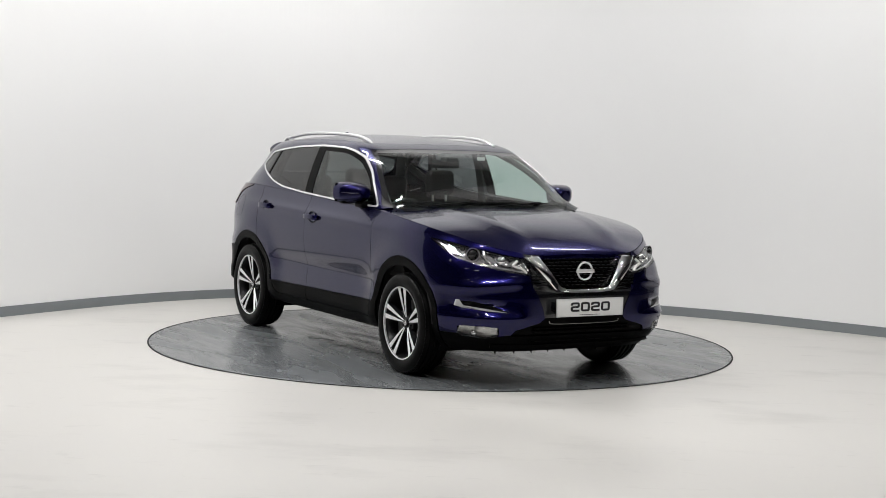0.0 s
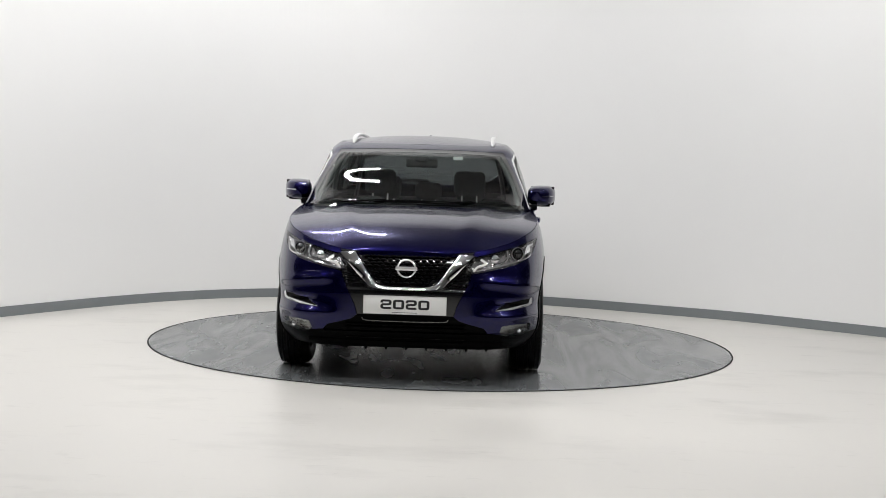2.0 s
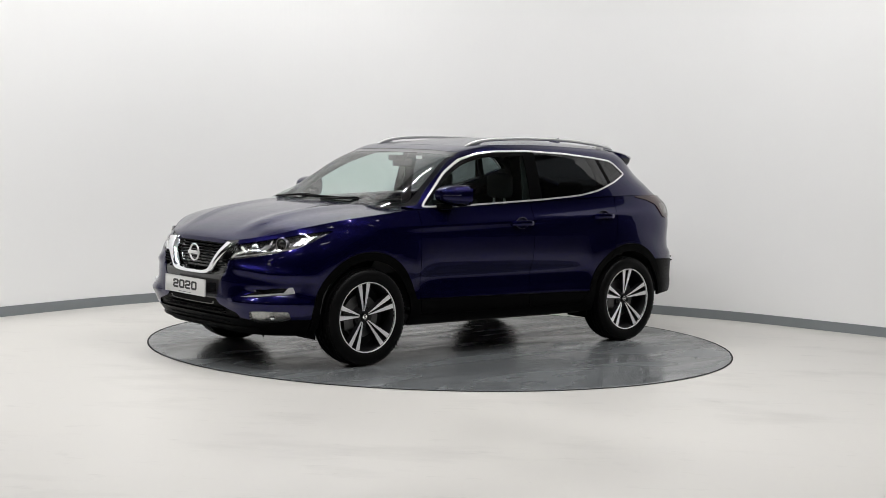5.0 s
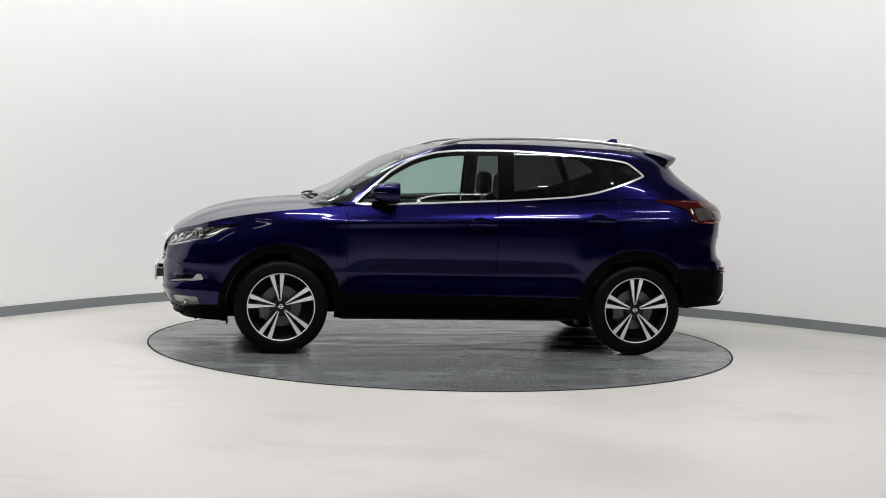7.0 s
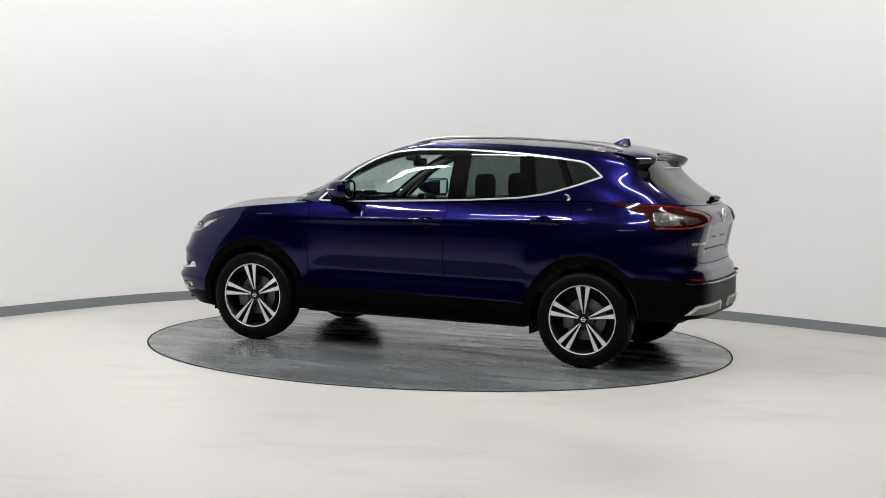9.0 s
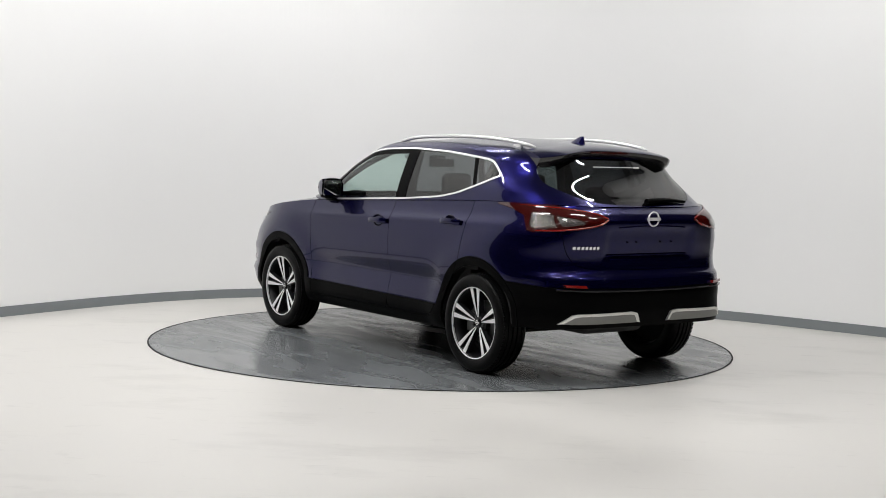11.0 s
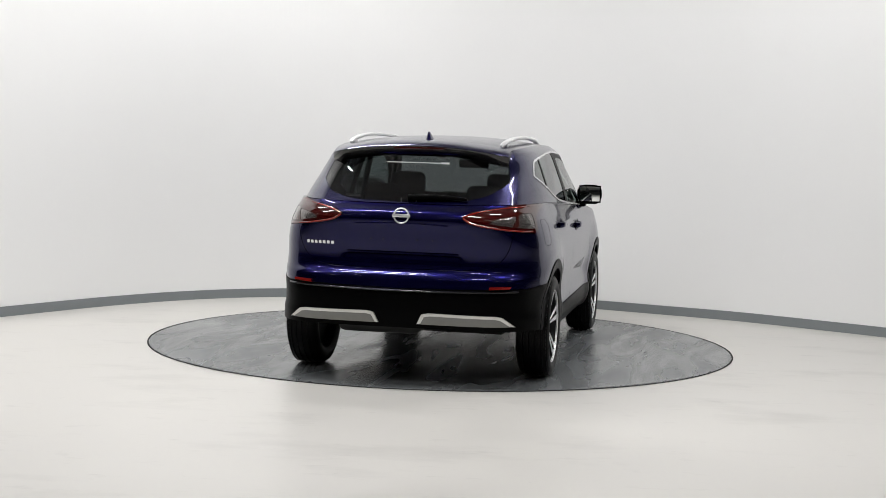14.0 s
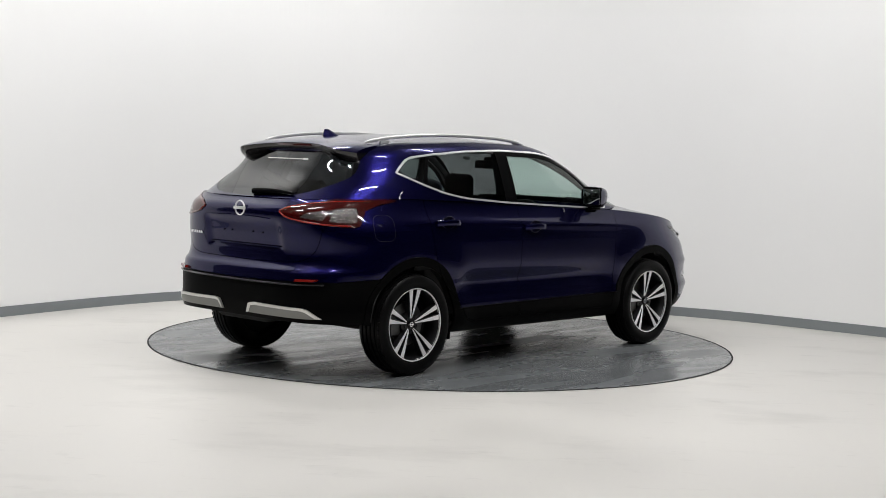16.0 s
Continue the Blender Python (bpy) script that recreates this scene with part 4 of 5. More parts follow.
def front_end():
    # the chrome V under the bonnet's edge
    for s in (1, -1):
        bm = bmesh.new()
        outer = [(0.440, 0.838), (0.395, 0.800), (0.330, 0.730), (0.262, 0.655), (0.235, 0.630), (0.19, 0.616), (0.10, 0.610), (0.0, 0.609)]
        inner = [(0.330, 0.842), (0.304, 0.806), (0.260, 0.745), (0.216, 0.684), (0.196, 0.660), (0.168, 0.644), (0.10, 0.634), (0.0, 0.633)]
        o = curve([(a, b, 0) for a, b in outer], 28)
        i_ = curve([(a, b, 0) for a, b in inner], 28)
        rows = []
        for p, q in zip(o, i_):
            off = 0.018
            rows.append([bm.verts.new(fx(s * c.x, c.y, d)) for c, d in ((p, -0.03), (p, off - 0.008), (p * 0.85 + q * 0.15, off), (p * 0.15 + q * 0.85, off - 0.004), (q, off - 0.012), (q, -0.05))])
        for a, b in zip(rows, rows[1:]):
            for j in range(5):
                bm.faces.new((a[j], a[j + 1], b[j + 1], b[j]))
        bm.faces.new(rows[0])
        bmesh.ops.recalc_face_normals(bm, faces=bm.faces[:])
        part("grille_chrome", bm, CHROME, car, "chrome V-shaped grille bar", angle=50)
    # mesh bars within the V and at its sides
    for i in range(9):
        z = 0.655 + i * 0.021
        half = lerp(z, [0.64, 0.66, 0.842], [0.175, 0.195, 0.325])
        bm = bmesh.new()
        n = int(half / 0.022)
        for k in range(-n, n + 1):
            y = k * 0.043 + (0.0215 if i % 2 else 0)
            if abs(y) > half - 0.02:
                continue
            b = plate_bar(bm, [(y - 0.017, z - 0.004), (y + 0.017, z - 0.004), (y + 0.014, z + 0.004), (y - 0.014, z + 0.004)], fx, -0.012, 0.02)
        part("grille_slat", bm, CLAD, grilles[0])
    for s in (1, -1):
        for i in range(4):
            z = 0.665 + i * 0.018
            bm = strip([(s * (0.29 + i * 0.016), z), (s * 0.345, z + 0.002), (s * (0.392 + i * 0.004), z + 0.003)], fx, 0.003, 0.006, 0.0035, 6)
            part("grille_slat", bm, CLAD, grilles[0])
    emblem(car, (front_x(0, 0.748) + 0.004, 0.0, 0.748), 1, 0.062)
    # lower intake bars and chin trim
    for z in (0.385, 0.365, 0.30):
        bm = strip([(-0.38, z), (-0.2, z), (0, z), (0.2, z), (0.38, z)], fx, -0.001, 0.008, 0.0045, 6)
        part("intake_bar", bm, CLAD, car, "thin black intake bar")
    bm = strip([(-0.62, 0.272), (-0.3, 0.266), (0, 0.265), (0.3, 0.266), (0.62, 0.272)], fx, 0.004, 0.012, 0.014, 8)
    part("chin_spoiler", bm, CLAD, car, "black plastic chin spoiler")
    for k in range(-4, 5):
        bm = bmesh.new()
        y = k * 0.13
        x = front_x(y, 0.26) - 0.12
        bmesh.ops.create_cone(bm, cap_ends=True, segments=4, radius1=0.018, radius2=0.004, depth=0.034, matrix=pose(x, y, 0.217, 180, 0, 0))
        part("deflector_tooth", bm, CLAD, car)
    # thin bright line under the plate
    bm = strip([(-0.275, 0.432), (-0.24, 0.414), (0, 0.410), (0.24, 0.414), (0.275, 0.432)], fx, 0.004, 0.004, 0.003, 6)
    part("intake_trim", bm, SKIDGREY, car, "thin satin trim line")
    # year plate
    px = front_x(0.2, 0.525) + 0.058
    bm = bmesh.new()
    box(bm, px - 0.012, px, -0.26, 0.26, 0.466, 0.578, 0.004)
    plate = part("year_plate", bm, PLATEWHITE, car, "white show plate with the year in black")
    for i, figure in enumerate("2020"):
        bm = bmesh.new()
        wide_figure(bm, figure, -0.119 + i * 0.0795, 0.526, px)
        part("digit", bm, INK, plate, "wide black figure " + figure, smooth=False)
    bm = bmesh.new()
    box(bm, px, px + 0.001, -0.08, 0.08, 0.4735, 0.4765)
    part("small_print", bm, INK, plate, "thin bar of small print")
    for y in (-0.2, 0.2):
        bm = bmesh.new()
        box(bm, px - 0.09, px - 0.01, y - 0.03, y + 0.03, 0.49, 0.55)
        part("plate_bracket", bm, GLOSSBLACK, plate)
    bm = bmesh.new()
    bw = 0.0035
    for q in ((-0.262, 0.262, 0.464, 0.4675), (-0.262, 0.262, 0.5765, 0.58), (-0.262, -0.2585, 0.464, 0.58), (0.2585, 0.262, 0.464, 0.58)):
        box(bm, px - 0.006, px + 0.0015, *q)
    part("plate_frame", bm, SATIN, plate)
    # chrome hockey sticks over the fog lights, fog-light details and headlight inside
    for s in (1, -1):
        bm = bmesh.new()
        plate_bar(bm, [(s * 0.565, 0.492), (s * 0.68, 0.499), (s * 0.785, 0.512), (s * 0.808, 0.522), (s * 0.806, 0.562), (s * 0.797, 0.562), (s * 0.784, 0.527), (s * 0.68, 0.512)], fx, 0.012, 0.06)
        part("bumper_blade", bm, TRIM, car, "chrome hockey-stick bumper blade", angle=20)
        bm = bmesh.new()
        y, z = s * 0.725, 0.357
        bmesh.ops.create_uvsphere(bm, u_segments=20, v_segments=10, radius=0.018, matrix=pose(front_x(y, z) - 0.02, y, z))
        part("fog_bulb", bm, LAMPSILVER, fogs[0 if s > 0 else 1], "round fog-light lens")
        bm = bmesh.new()
        plate_bar(bm, [(s * 0.60, 0.327), (s * 0.80, 0.332), (s * 0.80, 0.40), (s * 0.61, 0.395)], fx, -0.022, 0.01)
        part("fog_housing", bm, FOGWHITE, fogs[0 if s > 0 else 1], "silver fog-light housing")
        L = lamps[0] if s > 0 else lamps[1]
        bm = bmesh.new()
        y, z = s * 0.70, 0.845
        c = Vector((front_x(y, z) - 0.03, y, z))
        bmesh.ops.create_uvsphere(bm, u_segments=24, v_segments=12, radius=0.036, matrix=Matrix.Translation(c))
        part("projector", bm, GLOSSBLACK, L, "dark projector lens")
        bm = bmesh.new()
        lathe(bm, [(0.036, -0.01), (0.038, 0.016), (0.043, 0.016), (0.046, -0.01)], 32)
        ob = part("projector_ring", bm, CHROME, L)
        ob.matrix_basis = Matrix.Translation(c + Vector((0.01, 0, 0))) @ pose(0, 0, 0, 0, 0, -90 + s * 22)
        # faceted silver reflectors and the two chevrons at the inner end
        for k, quad in enumerate(([(0.40, 0.752), (0.43, 0.750), (0.475, 0.785), (0.43, 0.802)], [(0.445, 0.753), (0.475, 0.757), (0.52, 0.792), (0.485, 0.815)],
                                  [(0.50, 0.770), (0.555, 0.782), (0.585, 0.826), (0.53, 0.818)], [(0.585, 0.790), (0.64, 0.806), (0.655, 0.845), (0.605, 0.832)],
                                  [(0.75, 0.835), (0.785, 0.850), (0.812, 0.905), (0.765, 0.885)])):
            bm = bmesh.new()
            plate_bar(bm, [(s * a, b) for a, b in quad], lambda yy, zz, o, k=k: Vector((front_x(yy, zz) + o - 0.10 * (zz - 0.80) * (1 if k % 2 else -1), yy, zz)), -0.024, 0.008)
            part("reflector_facet", bm, LAMPSILVER if k != 1 else FOGWHITE, L, "silver reflector facet")
        bm = bmesh.new()
        y, z = s * 0.555, 0.808
        c = Vector((front_x(y, z) - 0.035, y, z))
        bmesh.ops.create_uvsphere(bm, u_segments=24, v_segments=12, radius=0.034, matrix=Matrix.Translation(c))
        part("reflector_bowl", bm, LAMPSILVER, L, "silver reflector bowl")
        for nm, path, w, m in (("running_light", [(0.80, 0.885), (0.78, 0.822), (0.70, 0.797), (0.60, 0.772), (0.50, 0.752), (0.425, 0.738)], 0.008, CHROME),
                               ("running_light", [(0.425, 0.738), (0.45, 0.765), (0.50, 0.785), (0.47, 0.812)], 0.009, PLATEWHITE),
                               ("lamp_brow", [(0.82, 0.925), (0.72, 0.882), (0.62, 0.853), (0.52, 0.832), (0.42, 0.812)], 0.005, GLOSSBLACK),
                               ("lamp_divider", [(0.635, 0.862), (0.64, 0.82), (0.62, 0.79)], 0.008, CHROME)):
            bm = strip([(s * a, b) for a, b in path], fx, -0.018, w, w * 0.8, 8)
            part(nm, bm, m, L, {"running_light": "white light-guide strip"}.get(nm, ""))


front_end()


def rear_end():
    emblem(car, (rear_x(0, 1.08) - 0.002, 0.0, 1.083), -1, 0.052)
    # model name as plain bars, one for each letter
    bm = bmesh.new()
    for i in range(7):
        y = 0.635 - i * 0.0285
        plate_bar(bm, [(y, 0.885), (y - 0.018, 0.885), (y - 0.018, 0.904), (y, 0.904)], rx, 0.006, 0.008)
    part("name_bars", bm, CHROME, car, "small chrome lettering drawn as bars")
    # lip over the number plate
    bm = strip([(-0.36, 0.845), (-0.2, 0.845), (0, 0.845), (0.2, 0.845), (0.36, 0.845)], rx, -0.004, 0.006, 0.004, 8)
    part("plate_ledge", bm, PAINT, car)
    for y in (-0.2, 0.2, -0.1, 0.12):
        bm = bmesh.new()
        bmesh.ops.create_cone(bm, cap_ends=True, segments=10, radius1=0.006, radius2=0.005, depth=0.01, matrix=pose(rear_x(y, 0.93) + 0.011, y, 0.93, 0, 90, 0))
        part("plate_screw", bm, GLOSSBLACK, car)
    bm = strip([(-0.30, 1.028), (-0.15, 1.036), (0, 1.038), (0.15, 1.036), (0.30, 1.028)], rx, -0.004, 0.006, 0.005, 8)
    part("tailgate_handle", bm, PAINT, car, "blue trim over the plate recess")
    for s in (1, -1):
        bm = bmesh.new()
        plate_bar(bm, [(s * 0.575, 0.640), (s * 0.70, 0.645), (s * 0.71, 0.660), (s * 0.58, 0.657)], rx, 0.028, 0.04)
        part("bumper_reflector", bm, REFLECTOR, car, "slim red bumper reflector")
        # satin skid trims
        bm = bmesh.new()
        o = [(0.735, 0.405), (0.66, 0.465), (0.62, 0.472), (0.20, 0.478), (0.155, 0.468), (0.125, 0.405)]
        inn = [(0.705, 0.408), (0.648, 0.447), (0.612, 0.454), (0.21, 0.459), (0.172, 0.452), (0.148, 0.408)]
        dense = lambda q: q[:3] + [(q[2][0] + (q[3][0] - q[2][0]) * k / 10, q[2][1] + (q[3][1] - q[2][1]) * k / 10) for k in range(1, 10)] + q[3:]
        o, inn = dense(o), dense(inn)
        vo = [bm.verts.new(rx(s * a, b, 0.022)) for a, b in o]
        vi = [bm.verts.new(rx(s * a, b, 0.016)) for a, b in inn]
        vb = [bm.verts.new(rx(s * a, b, -0.02)) for a, b in o]
        for i in range(len(o) - 1):
            bm.faces.new((vo[i], vo[i + 1], vi[i + 1], vi[i]))
            bm.faces.new((vb[i], vb[i + 1], vo[i + 1], vo[i]))
        pm = bmesh.new()
        top = [pm.verts.new(rx(s * a, b, 0.014)) for a, b in inn]
        bot = [pm.verts.new(rx(s * (0.43 + (a - 0.43) * 1.02), 0.404, 0.014)) for a, b in inn]
        for i in range(len(inn) - 1):
            pm.faces.new((top[i], top[i + 1], bot[i + 1], bot[i]))
        bmesh.ops.recalc_face_normals(pm, faces=pm.faces[:])
        bmesh.ops.recalc_face_normals(bm, faces=bm.faces[:])
        if sum(f.normal.x for f in bm.faces) > 0:
            bmesh.ops.reverse_faces(bm, faces=bm.faces[:])
        sk = part("skid_trim", bm, SKIDSILVER, car, "satin silver skid trim", angle=25)
        part("skid_panel", pm, SKIDGREY, sk, "greyer inset face")
    # bright red outlines in the tail lights
    for s in (1, -1):
        for path in ([(0.395, 1.086), (0.48, 1.116), (0.62, 1.142), (0.78, 1.158)], [(0.395, 1.078), (0.46, 1.045), (0.58, 1.022), (0.74, 1.004), (0.80, 1.000)]):
            bm = strip([(s * a, b) for a, b in path], rx, 0.005, 0.006, 0.006, 8, 2.0)
            part("light_guide", bm, REFLECTOR, tails[0 if s > 0 else 1], "bright red light guide")
    # bright edge along the bumper's step
    bm = strip([(-0.74, 0.625), (-0.5, 0.618), (0, 0.612), (0.5, 0.618), (0.74, 0.625)], rx, 0.004, 0.016, 0.008, 8)
    part("bumper_step", bm, GLOSSBLACK, car, "gloss black step of the bumper")
    # roof spoiler with swept-back ears, a black rear face and a brake light
    def spoiler_edge(a):
        return -1.645 - 0.065 * step(0.35, 0.82, a) + 0.10 * step(0.86, 1.02, a), 1.528 - 0.056 * a ** 2.2
    bm = bmesh.new()
    rows = []
    N = 24
    for j in range(N + 1):
        u = -1 + 2 * j / N
        a = abs(u)
        y = 0.592 * u
        xe, zt = spoiler_edge(a)
        x0 = -1.42
        z0 = lerp(x0, ROOFX, ROOFZ) + 0.05 * (1 - a ** 2.2) + 0.004
        pts = [(x0, z0 - 0.012), (x0 - 0.02, z0), ((x0 * 0.6 + xe * 0.4), z0 * 0.6 + zt * 0.4 + 0.010), (x0 * 0.25 + xe * 0.75, z0 * 0.25 + zt * 0.75 + 0.009), (xe + 0.012, zt + 0.003), (xe, zt - 0.004),
               (xe + 0.008, zt - 0.018), (xe + 0.03, zt - 0.024), (-1.55, zt - 0.028)]
        rows.append([bm.verts.new((px, y, pz)) for px, pz in pts])
    for a, b in zip(rows, rows[1:]):
        for j in range(len(a) - 1):
            bm.faces.new((a[j], a[j + 1], b[j + 1], b[j]))
    bm.faces.new(rows[0])
    bm.faces.new(rows[-1])
    bmesh.ops.recalc_face_normals(bm, faces=bm.faces[:])
    sp = part("roof_spoiler", bm, PAINT, car, "blue roof spoiler")
    bm = bmesh.new()
    rows = []
    for j in range(N + 1):
        a = abs(-1 + 2 * j / N)
        xe, zt = spoiler_edge(a)
        rows.append([bm.verts.new((px, 0.594 * (-1 + 2 * j / N), pz)) for px, pz in ((xe + 0.001, zt - 0.006), (xe - 0.003, zt - 0.007), (xe + 0.002, zt - 0.026), (xe + 0.016, zt - 0.048), (xe + 0.05, zt - 0.066 - 0.012 * a ** 3))])
    for a, b in zip(rows, rows[1:]):
        for j in range(len(a) - 1):
            bm.faces.new((a[j], a[j + 1], b[j + 1], b[j]))
    for r in (rows[0], rows[-1]):
        c = bm.verts.new((r[0].co.x + 0.12, r[0].co.y, r[0].co.z + 0.004))
        bm.faces.new(r + [c])
    bmesh.ops.recalc_face_normals(bm, faces=bm.faces[:])
    part("spoiler_underside", bm, GLOSSBLACK, sp, "black underside of the spoiler")
    bm = bmesh.new()
    box(bm, -1.652, -1.630, -0.17, 0.17, 1.502, 1.516, 0.003)
    part("brake_light", bm, REDLENS, sp, "slim red high brake light")
    # shark fin
    bm = bmesh.new()
    rows = []
    for i in range(9):
        t = i / 8
        L, w = 0.085 * (1 - 0.75 * t), 0.026 * (1 - 0.82 * t)
        cx = -1.305 - 0.05 * t
        rows.append([bm.verts.new((cx + L * math.cos(a), w * math.sin(a), 1.570 + 0.052 * t)) for a in [2 * math.pi * k / 16 for k in range(16)]])
    for a, b in zip(rows, rows[1:]):
        for k in range(16):
            bm.faces.new((a[k], a[(k + 1) % 16], b[(k + 1) % 16], b[k]))
    bm.faces.new(rows[-1])
    bmesh.ops.recalc_face_normals(bm, faces=bm.faces[:])
    part("aerial_fin", bm, PAINT, car, "blue shark-fin aerial")
    # rear wiper
    gx = lambda y, z: -2.03 + (z - 1.15) * 1.13 + 0.25 * abs(y) ** 2.6
    bm = sweep(bmesh.new(), [(gx(y, z) - 0.03, y, z) for y, z in ((-0.02, 1.195), (-0.1, 1.20), (-0.2, 1.203), (-0.30, 1.20), (-0.40, 1.192))], 0.016, 0.016, 8, taper=[1.3, 1.2, 1.0, 0.8, 0.5])
    w = part("rear_wiper", bm, CLAD, car, "black rear wiper arm")
    # sticker strip in the back window as plain bars
    bm = bmesh.new()
    box(bm, -1.712, -1.710, -0.16, 0.20, 1.412, 1.418)
    box(bm, -1.712, -1.710, -0.22, -0.165, 1.409, 1.421)
    part("window_sticker", bm, PLATEWHITE, car, "pale strip of small print")
    # tow eye, exhaust and tank
    bm = bmesh.new()
    box(bm, -1.95, -1.5, -0.1, 0.45, 0.31, 0.42, 0.05, 3)
    part("silencer", bm, DARK, car)
    bm = bmesh.new()
    box(bm, -1.37, -1.28, -0.62, 0.62, 0.28, 0.36, 0.02)
    part("rear_axle", bm, DARK, car)
    bm = bmesh.new()
    box(bm, 1.05, 1.85, -0.5, 0.5, 0.22, 0.30, 0.03)
    part("undertray", bm, DARK, car)


rear_end()


def sides():
    for s in (1, -1):
        # roof rail
        pts = curve([(0.16, 0.535, 1.532), (0.07, 0.535, 1.560), (-0.08, 0.538, 1.584), (-0.35, 0.543, 1.598), (-0.7, 0.545, 1.602), (-1.0, 0.540, 1.593), (-1.25, 0.530, 1.573), (-1.40, 0.522, 1.552), (-1.47, 0.517, 1.536)], 50)
        bm = sweep(bmesh.new(), [(p.x, s * p.y, p.z) for p in pts], 0.018, 0.012, 10, power=3, taper=[min(1, 0.5 + i / 12, 0.5 + (50 - i) / 12) for i in range(51)])
        rail = part("roof_rail", bm, SATIN, car, "satin silver roof rail")
        for x in (0.06, -1.30):
            bm = bmesh.new()
            z = 1.545 if x > 0 else 1.54
            box(bm, x - 0.05, x + 0.04, s * 0.532 - 0.009, s * 0.532 + 0.009, z - 0.02, z + 0.014, 0.004)
            part("rail_foot", bm, SATIN, rail)
        # door mirror
        bm = bmesh.new()
        rows = []
        for i in range(13):
            t = i / 12
            x = 0.708 - 0.213 * t
            k = (1 - (1 - min(1, t * 1.2)) ** 2.2) ** 0.5
            rows.append([bm.verts.new((x, s * (0.912 - 0.045 * (1 - t) + 0.096 * k * math.copysign(abs(math.cos(a)) ** 0.6, math.cos(a)) - 0.02 * (1 - k)),
                                       1.180 + 0.075 * k * math.copysign(abs(math.sin(a)) ** 0.65, math.sin(a)))) for a in [2 * math.pi * j / 28 for j in range(28)]])
        for a, b in zip(rows[1:], rows[2:]):
            for j in range(28):
                bm.faces.new((a[j], a[(j + 1) % 28], b[(j + 1) % 28], b[j]))
        bm.faces.new(rows[1])
        for v in rows[0]:
            bm.verts.remove(v)
        bmesh.ops.recalc_face_normals(bm, faces=bm.faces[:])
        mir = part("door_mirror", bm, PAINT, car, "blue door mirror with black base", angle=50)
        bm = bmesh.new()
        box(bm, 0.502, 0.512, *sorted((s * 0.825, s * 0.999)), 1.113, 1.248, 0.004)
        part("mirror_frame", bm, CLAD, mir)
        bm = bmesh.new()
        box(bm, 0.4985, 0.503, *sorted((s * 0.833, s * 0.991)), 1.122, 1.239, 0.002)
        part("mirror_glass", bm, MIRROR, mir, "mirror glass")
        bm = bmesh.new()
        box(bm, 0.508, 0.585, *sorted((s * 0.838, s * 0.972)), 1.101, 1.133, 0.014, 3)
        part("mirror_base", bm, CLAD, mir, "black lower shell")
        bm = bmesh.new()
        box(bm, 0.56, 0.68, *sorted((s * 0.77, s * 0.87)), 1.075, 1.118, 0.012, 3)
        part("mirror_arm", bm, CLAD, mir)
        bm = bmesh.new()
        sweep(bm, [(0.690, s * 0.902, 1.180), (0.648, s * 0.950, 1.180), (0.585, s * 0.983, 1.182)], 0.006, 0.005, 6)
        part("mirror_indicator", bm, LAMPSILVER, mir)
        # handles with their cups
        for x, z in ((-0.115, 0.968), (-1.015, 1.012)):
            y = side_y(x, z)
            bm = bmesh.new()
            lathe(bm, [(0.0, -0.012), (0.03, -0.009), (0.047, 0.0015), (0.05, 0.0025), (0.053, 0.0)], 32)
            leaf = doors[(0 if x > -0.5 else 2) + (0 if s > 0 else 1)]
            cup = part("handle_cup", bm, PAINTSHADE, leaf, "handle cup with its recess shade put into the colour")
            cup.matrix_basis = Matrix.Translation((x, s * (y + 0.002), z)) @ pose(0, 0, 0, 0, 0, 0 if s > 0 else 180) @ Matrix.Diagonal((1.3, 1, 0.85, 1))
            pts = curve([(x + 0.095, y + 0.004, z - 0.002), (x + 0.075, y + 0.026, z), (x, y + 0.034, z + 0.003), (x - 0.075, y + 0.030, z + 0.001), (x - 0.115, y + 0.006, z - 0.002)], 18)
            bm = sweep(bmesh.new(), [(p.x, s * p.y, p.z) for p in pts], 0.012, 0.020, 10, power=3)
            part("door_handle", bm, PAINT, leaf, "blue door handle")
        # air deflectors ahead of the wheels
        bm = bmesh.new()
        box(bm, 1.70, 1.712, *sorted((s * 0.60, s * 0.80)), 0.20, 0.30, 0.004)
        part("air_deflector", bm, CLAD, car)
        bm = bmesh.new()
        box(bm, -0.925, -0.91, *sorted((s * 0.62, s * 0.82)), 0.205, 0.30, 0.004)
        part("air_deflector", bm, CLAD, car)
        # sill underside
        bm = bmesh.new()
        box(bm, -0.88, 0.9, *sorted((s * 0.55, s * 0.80)), 0.245, 0.33, 0.02)
        part("sill_beam", bm, DARK, car)
    # fuel flap outline on the right rear wing
    loop = []
    for k in range(33):
        a = 2 * math.pi * k / 32
        x, z = -1.60 + 0.085 * math.copysign(abs(math.cos(a)) ** 0.6, math.cos(a)), 0.985 + 0.085 * math.copysign(abs(math.sin(a)) ** 0.6, math.sin(a))
        loop.append((x, -side_y(x, z) + 0.0005, z))
    bm = sweep(bmesh.new(), loop, 0.0014, 0.0014, 6, up=Vector((0, 1, 0)))
    part("fuel_flap_joint", bm, GAP, car, "dark joint round the fuel flap")
    # wipers and cowl
    bm = bmesh.new()
    rows = []
    for j in range(25):
        y = -0.72 + 1.44 * j / 24
        c = 1.08 - 0.16 * abs(y / 0.75) ** 4
        rows.append([bm.verts.new((c + dx, y, dz + 1.098 - 0.012 * abs(y / 0.72) ** 2)) for dx, dz in ((0.09, -0.01), (0.03, -0.004), (-0.03, 0.004), (-0.06, 0.03))])
    for a, b in zip(rows, rows[1:]):
        for j in range(3):
            bm.faces.new((a[j], a[j + 1], b[j + 1], b[j]))
